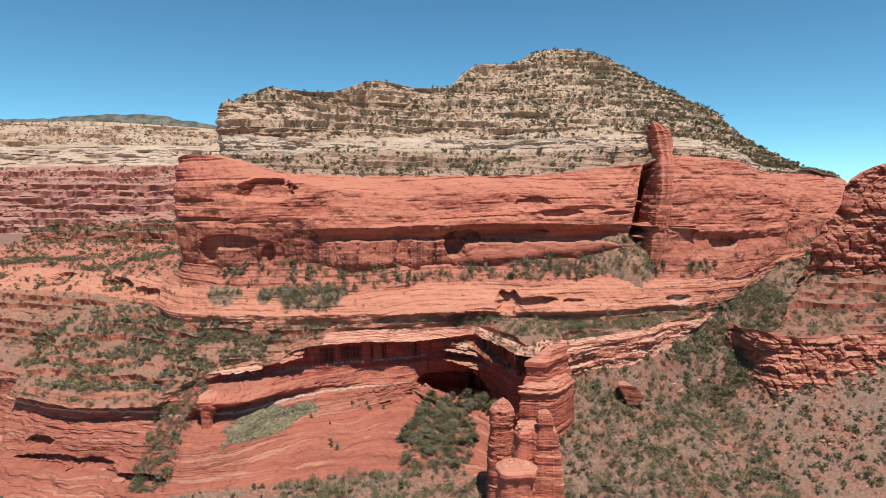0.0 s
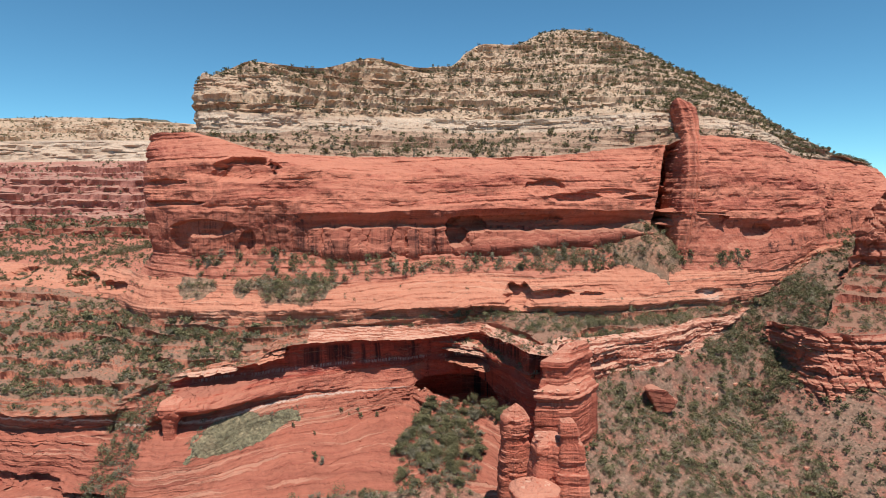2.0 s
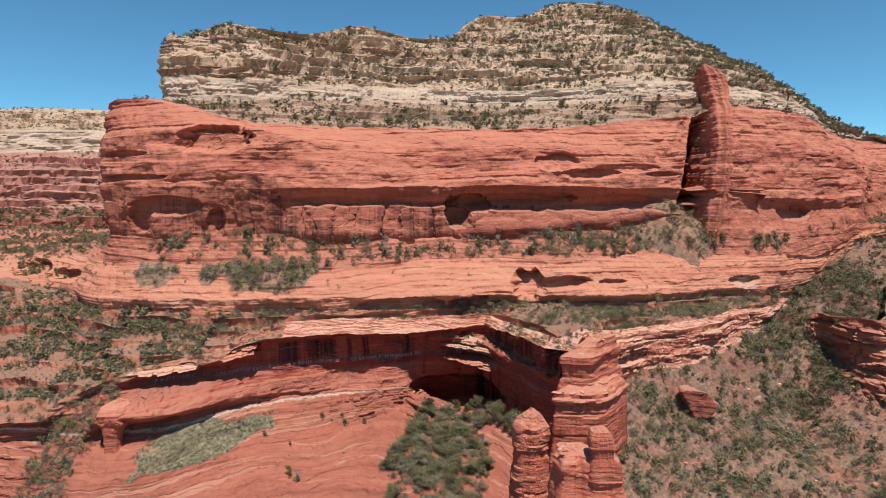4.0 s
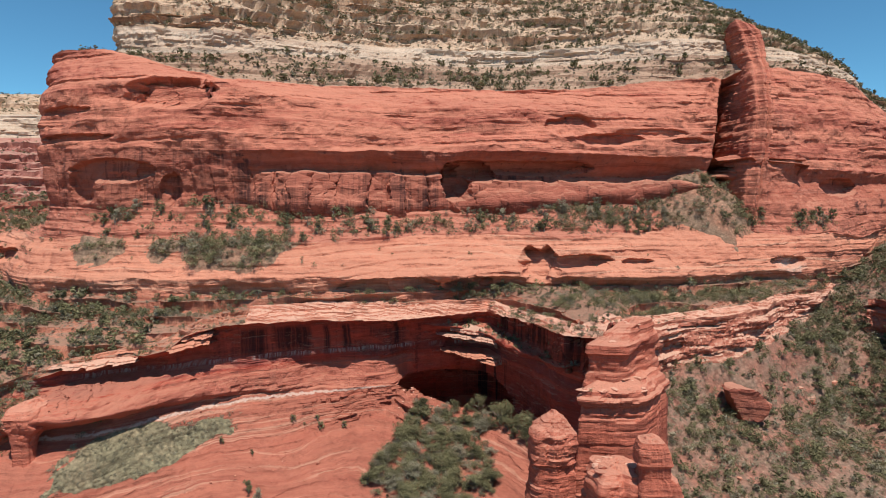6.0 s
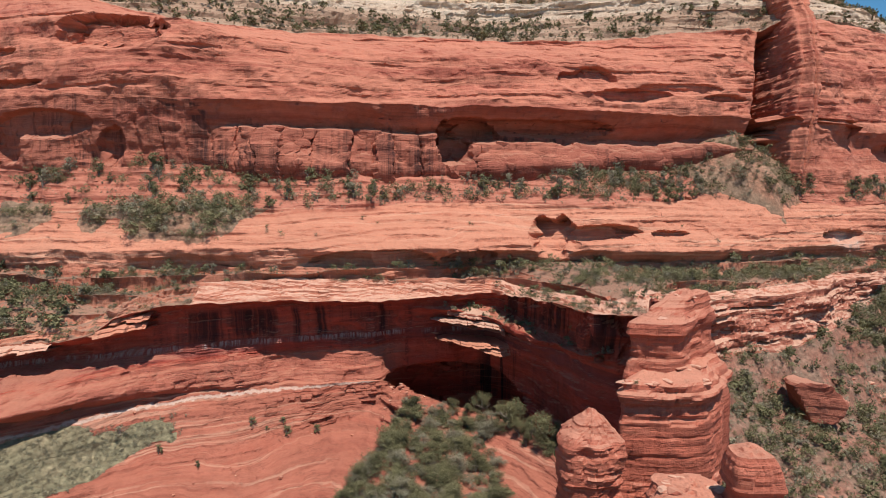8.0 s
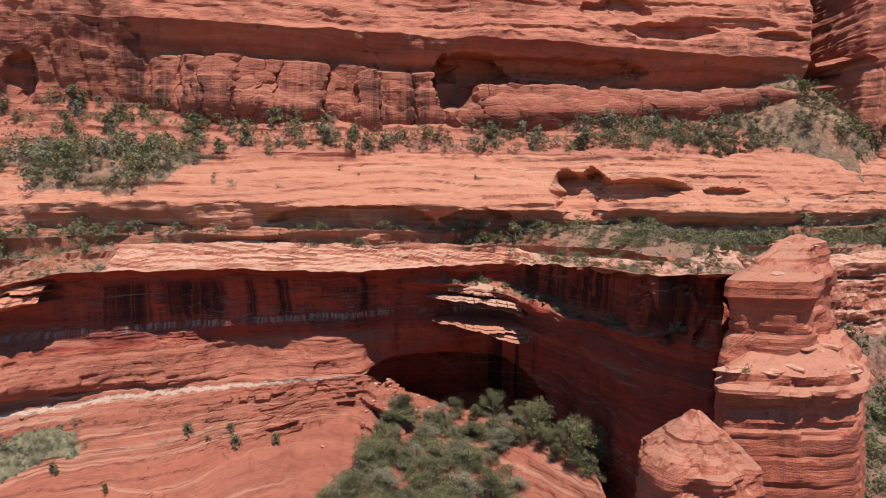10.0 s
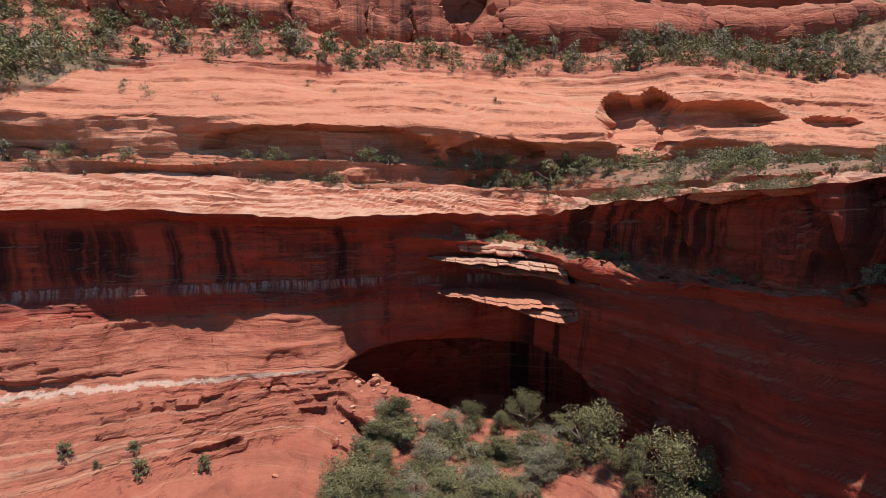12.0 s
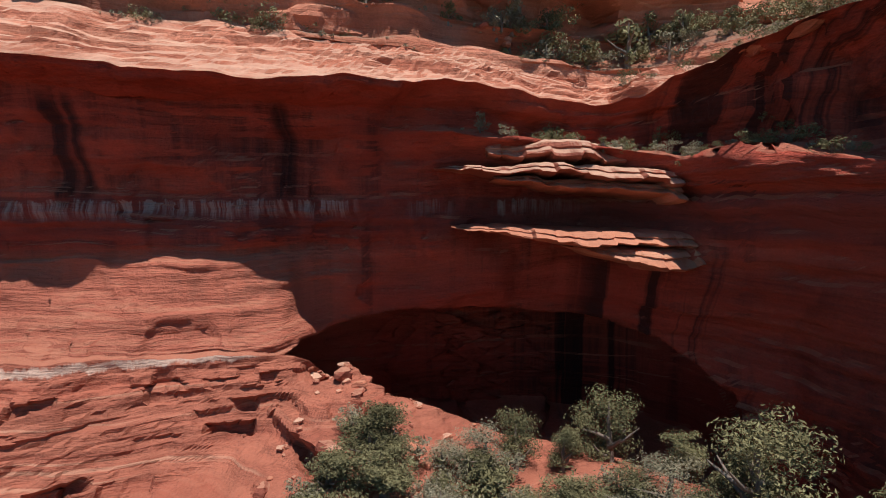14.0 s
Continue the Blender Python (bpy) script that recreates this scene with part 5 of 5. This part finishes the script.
def sites(q, count, seed, cover=0.5, patch=14.0, flat=0.55, box=None, pull=None):
    """Random rooting points on a surface, in patches, away from steep rock."""
    r = np.random.default_rng(seed)
    n = np.cross(q[:-1, 1:] - q[:-1, :-1], q[1:, :-1] - q[:-1, :-1])
    area = np.linalg.norm(n, axis=2)
    nz = np.abs(n[..., 2]) / np.maximum(area, 1e-9)
    c = 0.25 * (q[:-1, :-1] + q[1:, :-1] + q[:-1, 1:] + q[1:, 1:])
    w = area * (nz > flat)
    clump = fbm(c[..., 0] / patch, c[..., 1] / patch, c[..., 2] / patch, 3, seed)
    w = w * step(0.25 - cover, 0.45 - cover, clump)
    if box:
        w = w * (c[..., 0] > box[0]) * (c[..., 0] < box[1]) * (c[..., 1] > box[2]) * (c[..., 1] < box[3])
    if pull is not None:
        w = w * pull(c)
    w = w.ravel()
    if w.sum() <= 0:
        return np.zeros((0, 3))
    return c.reshape(-1, 3)[r.choice(len(w), count, p=w / w.sum())] - (0, 0, 0.1)


FINE = [crown(180 + k, 22, 24, 0.06, 0.6 + 0.1 * (k % 3), 1.0, 0.04, 3) for k in range(5)]
BUSHES = [crown(100 + k, 17, 12, 0.09, 0.62 + 0.1 * (k % 3), 1.0, 0.05, 3) for k in range(6)]
FAR_BUSHES = [crown(140 + k, 7, 9, 0.17, 0.55, 1.0, 0.05, 3) for k in range(5)]


TUFTS = [crown(160 + k, 3, 6, 0.26, 0.6, 1.0, 0.05, 3) for k in range(4)]


def scrub(name, label, spots, low, high, mat, shapes, seed):
    """Many plants joined as one."""
    r = np.random.default_rng(seed)
    vs, fs, base = [], [], 0
    for p in spots:
        v, f = shapes[r.integers(len(shapes))]
        a, h = r.uniform(0, 6.28), low + (high - low) * r.random() ** 2
        c, s_ = math.cos(a), math.sin(a)
        wide = h * r.uniform(0.8, 1.35)
        vs.append(np.stack([(v[:, 0] * c - v[:, 1] * s_) * wide, (v[:, 0] * s_ + v[:, 1] * c) * wide, v[:, 2] * h], -1) + p)
        fs.append(f + base)
        base += len(v)
    if vs:
        me = quick_mesh(name, np.concatenate(vs), np.concatenate(fs), mat, False)
        tagged(new(name, me), label, "scrub", kind="stuff")


def both(name, label, q, count, seed, low, high, shapes, **kw):
    spots = sites(q, count, seed, **kw)
    half = int(len(spots) * 0.6)
    scrub(name, "dark green " + label, spots[:half], low, high, juniper_leaf, shapes, seed + 1)
    scrub(name, "grey-green " + label, spots[half:], low * 0.7, high * 0.8, scrub_leaf, shapes, seed + 2)


both("rim_scrub", "scrub dotted along the cliff rim", rim_slope, 900, 300, 0.7, 3.4, FAR_BUSHES, cover=0.5)
both("cap_scrub", "scrub on the tan mesa top", cap, 3900, 310, 0.7, 2.6, FAR_BUSHES, cover=0.5, flat=0.3, box=(-100, 255, 262, 415))
both("cap_scrub", "dense grey scrub on the summit's long slope", cap, 3000, 314, 0.8, 2.8, FAR_BUSHES, cover=1.2, flat=0.3, box=(30, 255, 285, 415), pull=lambda c: 0.25 + step(60, 130, c[..., 0]))
scrub("low_tufts", "low grey tufts over the summit", sites(cap, 6000, 316, cover=0.9, flat=0.35), 0.5, 1.2, scrub_leaf, TUFTS, 317)
both("bench_scrub", "scrub on the slope below the cliff", bench_slope, 1200, 320, 0.7, 3.0, BUSHES, cover=0.22, patch=20.0, box=(-300, 200, 225, 345))
both("bench_scrub", "scrub rooted in slickrock", bench, 110, 330, 0.4, 1.4, BUSHES, cover=0.4, flat=0.75)
both("shelf_scrub", "scrub along the shelf above the alcove", shelf, 650, 340, 0.5, 2.4, FAR_BUSHES, cover=0.5, box=(-300, -60, 190, 300))
both("shelf_scrub", "dense scrub on the broad low shelf", shelf, 1500, 345, 0.8, 3.2, FAR_BUSHES, cover=0.48, box=(-170, -55, 190, 250))
both("gully_scrub", "dense scrub filling the gully", side_slope, 1000, 347, 0.8, 2.8, FAR_BUSHES, cover=0.9, box=(88, 205, 212, 330))
both("gully_scrub", "tall scrub crowding the gully", side_slope, 900, 344, 1.2, 3.6, BUSHES, cover=1.5, box=(93, 150, 224, 285))
both("slope_scrub", "scrub over the steep side slope", side_slope, 3600, 350, 0.6, 3.0, FAR_BUSHES, cover=0.75, box=(24, 230, 150, 330))
both("slope_scrub", "dense scrub beside the rock pillars", side_slope, 1900, 358, 0.6, 3.2, BUSHES, cover=0.75, box=(24, 110, 150, 245))
both("buttress_scrub", "scrub on the buttress ledges", buttress_slope, 520, 360, 0.8, 3.2, BUSHES, cover=0.6)
both("buttress_scrub", "scrub rooted on the block's steps", buttress, 170, 364, 0.7, 2.6, BUSHES, cover=0.8, flat=0.6, box=(118, 230, 200, 250))
both("canyon_scrub", "scrub on the canyon side", canyon_side, 1300, 370, 0.6, 2.6, FAR_BUSHES, cover=0.8, box=(-160, 30, 120, 200))
both("canyon_scrub", "scrub at the foot of the side slope", canyon_side_right, 300, 375, 0.6, 2.2, FAR_BUSHES, cover=0.7, box=(24, 230, 100, 200))
both("valley_scrub", "scrub in the side valley", valley, 2600, 380, 1.2, 4.0, FAR_BUSHES, cover=0.6)
both("far_scrub", "scrub across the far cliff ledges", far_cliff, 1300, 390, 1.2, 3.6, FAR_BUSHES, cover=0.5, flat=0.4, box=(-520, -62, 470, 700))
both("far_scrub", "scrub across the far mesa top", far_cap, 1700, 395, 1.2, 3.6, FAR_BUSHES, cover=0.6, flat=0.35, box=(-640, -62, 540, 780))
both("canyon_scrub", "dark junipers below the slickrock", canyon_side, 150, 377, 1.2, 3.2, BUSHES, cover=1.2, box=(-50, -12, 165, 190))
both("canyon_scrub", "juniper thicket on the canyon side", canyon_side, 260, 378, 1.5, 3.6, BUSHES, cover=1.2, box=(-55, 12, 158, 193))
scrub("low_tufts", "low grey-green tufts over the steep slope", sites(side_slope, 16000, 351, cover=1.5, flat=0.2, box=(24, 215, 150, 325)), 0.25, 0.7, scrub_leaf, TUFTS, 352)
scrub("low_tufts", "low grey-green tufts above the cliff rim", sites(rim_slope, 2500, 357, cover=0.9, flat=0.3), 0.4, 1.1, scrub_leaf, TUFTS, 358)
scrub("low_tufts", "low grey-green tufts over the shelf", sites(shelf, 8000, 353, cover=0.9, flat=0.4, box=(-190, 130, 190, 262)), 0.25, 0.7, scrub_leaf, TUFTS, 354)
scrub("low_tufts", "low grey-green tufts below the cliff", sites(bench_slope, 3000, 355, cover=0.7, flat=0.4, box=(-200, 180, 228, 320)), 0.25, 0.7, scrub_leaf, TUFTS, 356)
scrub("apron_scrub", "low grey scrub filling a hollow of the slickrock", sites(grass, 1300, 400, cover=1.5, flat=0.0, pull=lambda c: grass_cover[:-1, :-1] > 0.05), 0.25, 0.65, scrub_leaf, BUSHES, 401)
scrub("apron_scrub", "low grey scrub along the wall foot", sites(alcove_left, 600, 402, cover=1.5, flat=0.0, box=(-90, -83, 180, 197)), 0.35, 0.9, scrub_leaf, FAR_BUSHES, 403)
both("wall_scrub", "scrub in a gully of the low wall", alcove_left, 330, 405, 0.8, 3.0, BUSHES, cover=1.5, flat=0.1, box=(-97, -82, 172, 199))
both("wall_scrub", "scrub at the gully's edge", alcove, 60, 408, 0.7, 2.4, BUSHES, cover=1.5, flat=0.1, box=(-84, -80, 184, 200))


def rooted(name, label, q, cover, count, seed, low, high):
    """Scrub on a soil patch, only where the soil covers the rock."""
    spots = sites(q, count, seed, cover=1.5, flat=0.1, pull=lambda c: cover[:-1, :-1] > 0.15)
    scrub(name, "dark green " + label, spots[::2], low, high, juniper_leaf, BUSHES, seed + 1)
    scrub(name, "grey-green " + label, spots[1::2], low * 0.7, high * 0.8, scrub_leaf, BUSHES, seed + 2)


def below_cliff(c):
    """Where scrub gathers on the slope under the cliff."""
    x, y = c[..., 0], c[..., 1]
    near = [np.exp(-((x - a) / w) ** 2 - ((y - b) / 7.0) ** 2) for a, b, w in ((-78, 240, 12), (-50, 238, 20), (-22, 242, 14), (14, 249, 9), (30, 252, 9), (52, 256, 13), (112, 263, 10))]
    return np.maximum.reduce(near) ** 1.5


both("bench_scrub", "scrub gathered below the cliff", bench_slope, 480, 461, 0.7, 3.0, BUSHES, cover=1.2, flat=0.3, pull=below_cliff)
rooted("bench_scrub", "scrub on a soil patch of the bench", bench_soil, bench_cover, 260, 411, 0.6, 3.4)
rooted("bench_scrub", "scrub on a small soil patch", left_soil, left_cover, 45, 414, 0.6, 2.8)
both("talus_scrub", "scrub on the talus cone", cone, 260, 417, 0.7, 3.4, BUSHES, cover=0.9, flat=0.2, box=(58, 97, 251, 265), pull=lambda c: c[..., 2] > 60)
both("bench_scrub", "scrub along the cliff corner", bench_slope, 1500, 421, 0.8, 3.2, FAR_BUSHES, cover=0.55, box=(-300, -108, 250, 420))
both("shelf_scrub", "dense scrub below the bench", shelf, 330, 425, 0.6, 2.6, BUSHES, cover=0.75, box=(-110, -45, 214, 262))
both("shelf_scrub", "leafy scrub on the shelf above the alcove", shelf, 200, 426, 0.6, 2.8, FINE, cover=0.7, box=(-6, 45, 214, 250))
both("shelf_scrub", "sparse scrub on the pale shelf", shelf, 70, 423, 0.5, 2.2, FINE, cover=0.6, box=(-48, -6, 214, 250))
both("shelf_scrub", "dense scrub above the broken ledge", shelf, 560, 427, 0.6, 2.8, BUSHES, cover=0.75, box=(45, 130, 214, 262))
both("ledge_scrub", "low scrub along the alcove's ledge", alcove, 110, 429, 0.4, 1.4, FINE, cover=1.5, flat=0.5, box=(0, 27, 190, 236), pull=lambda c: (c[..., 2] > 35.8) * (c[..., 2] < 39.5))
both("rim_scrub", "scrub on the broken rim", rim_slab, 130, 428, 0.5, 1.7, FINE, cover=0.8, flat=0.6, box=(12, 60, 188, 236))


both("rim_scrub", "scrub on the ledgy rim", rim_left, 240, 441, 0.4, 2.0, BUSHES, cover=0.6, flat=0.5, box=(-150, -36, 190, 222))
both("pillar_scrub", "low scrub rooted on a pillar top", np.stack([np.stack([np.linspace(24, 32, 12), np.full(12, v), np.full(12, 37.6)], -1) for v in np.linspace(181, 183, 10)]), 14, 445, 0.35, 1.0, BUSHES, cover=1.5)


both("bench_scrub", "scrub scattered over the bench's far end", bench, 700, 451, 0.8, 3.0, FAR_BUSHES, cover=0.55, flat=0.35, box=(-300, -104, 240, 335))


def tube(path, radii, sides=7):
    path = np.array(path, float)
    rows = []
    for k, (c, r) in enumerate(zip(path, radii)):
        d = path[min(k + 1, len(path) - 1)] - path[max(k - 1, 0)]
        d /= np.linalg.norm(d)
        u = np.cross(d, (0.3, 1, 0.2))
        u /= np.linalg.norm(u)
        w = np.cross(d, u)
        a = np.linspace(0, 2 * math.pi, sides, endpoint=False)
        rows.append(c + r * (np.cos(a)[:, None] * u + np.sin(a)[:, None] * w))
    return np.concatenate(rows), grid_quads(len(path), sides, True)


def tree(seed, clumps, leaves, leaf, spread, foliage, label):
    """A juniper about one metre tall, to be scaled: a forked, tapered trunk and a ragged crown."""
    r = np.random.default_rng(seed)
    ob = tagged(new("juniper_tree"), label, "tree", "junipers")
    vs, fs, base = [], [], 0
    stems = [([(0, 0, -0.08), (0.02, 0.01, 0.12), (-0.02, 0.02, 0.32), (0.01, -0.01, 0.6), (0.0, 0.0, 0.82)], (0.06, 0.048, 0.036, 0.02, 0.008))]
    for k in range(5):
        a = r.uniform(0, 6.28)
        e = spread * r.uniform(0.5, 0.85)
        z0 = r.uniform(0.1, 0.45)
        stems.append(([(0, 0, z0), (e * 0.5 * math.cos(a), e * 0.5 * math.sin(a), z0 + 0.1), (e * math.cos(a), e * math.sin(a), z0 + r.uniform(0.15, 0.3))], (0.026, 0.018, 0.006)))
    for path, radii in stems:
        v, f = tube(path, radii)
        vs.append(v), fs.append(f + base)
        base += len(v)
    trunk = new("trunk", quick_mesh("trunk", np.concatenate(vs), np.concatenate(fs), bark))
    v, f = crown(seed + 1, clumps, leaves, leaf, spread, 1.0, 0.16, 3)
    top = new("crown", quick_mesh("crown", v, f, foliage, False))
    trunk.parent = top.parent = ob
    return ob


NEAR = [tree(500 + k, 70, 100, 0.021, 0.38 + 0.06 * (k % 3), juniper_leaf, "dense green juniper rooted beside red rock") for k in range(4)]
NEAR += [tree(520 + k, 50, 90, 0.018, 0.46, scrub_leaf, "sparse grey-green juniper rooted beside red rock") for k in range(2)]
MID = [tree(540 + k, 20, 26, 0.065, 0.38 + 0.08 * (k % 3), juniper_leaf, "dark green juniper on a red rock ledge") for k in range(4)]
MID += [tree(560 + k, 18, 22, 0.065, 0.5, scrub_leaf, "grey-green juniper bush on a red rock ledge") for k in range(2)]


def on(q, x, y, high=None):
    """The surface's point nearest to x, y in plan."""
    f = q.reshape(-1, 3)
    d = (f[:, 0] - x) ** 2 + (f[:, 1] - y) ** 2
    return f[d.argmin()]


used = set()


def plant(kinds, at, h, r, wide=1.0):
    k = kinds[r.integers(len(kinds))]
    m = pose(*at, 0, 0, r.uniform(0, 360)) @ Matrix.Diagonal((wide * h * r.uniform(0.85, 1.15), wide * h * r.uniform(0.85, 1.15), h, 1))
    ob = k if k.name not in used else copy_thing(k, Matrix())
    used.add(k.name)
    ob.matrix_basis = m


r = np.random.default_rng(61)
for x, y, h in ((9.6, 224.5, 5.2), (14.2, 216, 6.2), (19.6, 208.5, 6.6), (21, 206, 5.4), (17.6, 211, 4.6), (15.5, 213, 3.6), (13, 221, 3.6), (18.5, 214, 3.8), (12, 216, 3.4), (6.5, 222.5, 3.2), (16.5, 210, 3.2), (3.5, 222.5, 3.4), (14.5, 218, 3.0), (17.5, 217, 2.6)):
    plant(NEAR[:4], on(apron, x, y) - (0, 0, 0.2), h, r)


def thick(c):
    x, y = c[..., 0], c[..., 1]
    return (x > -15 + np.abs(y - 200) * np.where(y > 200, 0.42, 0.25)) & (x < 11 - np.maximum(0, 200 - y) * 0.2)


mass = sites(apron, 520, 431, cover=1.5, flat=0.0, box=(-15, 11, 186, 221), pull=thick)
scrub("thicket", "dark green undergrowth of the juniper thicket", mass[::2], 0.8, 2.6, juniper_leaf, FINE, 432)
scrub("thicket", "grey-green undergrowth of the juniper thicket", mass[1::2], 0.7, 2.2, scrub_leaf, FINE, 433)
for k in range(150):
    x, y = r.uniform(-15, 11), 186 + 35 * r.random() ** 0.8
    if x < -15 + abs(y - 200) * (0.45 if y > 200 else 0.3) or x > 12 - max(0, 200 - y) * 0.3 or (4.5 < x and y < 207 and r.random() < 0.75):
        continue
    plant(NEAR, on(apron if y > 189 else canyon_side, x, y) - (0, 0, 0.2), r.uniform(1.8, 3.9), r, 1.6)
for y in (191, 193.5, 196, 198.5, 201):
    plant(MID, on(apron, -69.8 + 0.4 * (y % 2), y) - (0, 0, 0.2), 1.5, r, 1.4)
for x, y, h in ((-27.5, 214.5, 2.4), (-22.5, 216.5, 2.2), (-33.5, 213.5, 2.0), (-28.3, 215.6, 1.6), (-31, 214, 1.0), (-47, 206, 2.2), (-53, 205, 2.2), (-40, 205, 1.6), (-64, 205, 2.2), (-38, 196, 3.2), (-36, 194, 3.0)):
    plant(MID, on(apron, x, y) - (0, 0, 0.15), h, r)
for p in sites(bench_slope, 24, 607, cover=1.5, box=(56, 96, 248, 268)):
    plant(MID, p, r.uniform(1.5, 3.6), r, 1.2)
for p in sites(shelf, 40, 600, cover=0.5, box=(-60, 60, 218, 246)):
    plant(MID, p, r.uniform(1.2, 3.0), r)
for x, y, h in ((14.5, 236.5, 4.5), (16.5, 238, 3.6), (11.5, 237, 2.8), (18.5, 236, 3.0), (8, 235.5, 2.4), (4, 235, 2.2), (0, 233.5, 2.0), (-11, 230.5, 2.2), (21, 233, 2.6)):
    plant(MID[:4], on(shelf, x, y) - (0, 0, 0.15), h, r)
for p in sites(bench_slope, 90, 610, cover=1.2, flat=0.3, pull=below_cliff):
    plant(MID, p, r.uniform(1.8, 4.6), r)
for p in sites(rim_slab, 14, 620, cover=1.5, flat=0.6, box=(20, 60, 185, 225)):
    plant(MID, p, r.uniform(0.7, 1.6), r)
for p in sites(alcove, 26, 630, cover=1.5, flat=0.6, box=(2, 27, 190, 236), pull=lambda c: (c[..., 2] > 37) * (c[..., 2] < 39.5)):
    plant(MID, p, r.uniform(0.6, 1.7), r)

# ---------------------------------------------------------------- loose stones
STONES = []
for k in range(7):
    q = stone(700 + k, 1.0, 0.8 + 0.1 * (k % 3), 0.6 + 0.08 * (k % 4), 10, 14)
    STONES.append(quick_mesh("boulder", q.reshape(-1, 3), grid_quads(q.shape[0], q.shape[1], True), (red_rock, pale_rock, bright_rock)[k % 3], False))


def strew(spots, low, high, label, group, seed):
    g = np.random.default_rng(seed)
    for p in spots:
        ob = tagged(new("boulder", STONES[g.integers(len(STONES))]), label, "boulder", group)
        size = low + (high - low) * g.random() ** 3
        ob.matrix_basis = pose(p[0], p[1], p[2] + 0.1 + 0.12 * size, g.uniform(-12, 12), g.uniform(-12, 12), g.uniform(0, 360)) @ Matrix.Diagonal((size, size, size, 1))


strew(sites(apron, 110, 710, cover=1.5, flat=0.2, box=(-10, 2, 217, 230)), 0.3, 1.3, "angular red stone of the talus below the alcove", "talus stones", 711)
strew(sites(apron, 20, 712, cover=1.5, flat=0.5, box=(-60, -12, 195, 220)), 0.3, 1.2, "loose pale stone lying on the slickrock", "slickrock stones", 713)
strew(sites(side_slope, 75, 714, cover=1.5, flat=0.3, box=(26, 170, 160, 260)), 0.5, 3.0, "weathered stone half buried in the scrub slope", "slope stones", 715)
strew(sites(shelf, 50, 716, cover=1.0, flat=0.5, box=(-150, 90, 190, 250)), 0.4, 1.8, "red stone lying on the shelf", "shelf stones", 717)
strew(sites(bench_slope, 38, 718, cover=0.6, flat=0.5, box=(-110, 100, 228, 270)), 0.5, 2.0, "red stone below the cliff", "bench stones", 719)
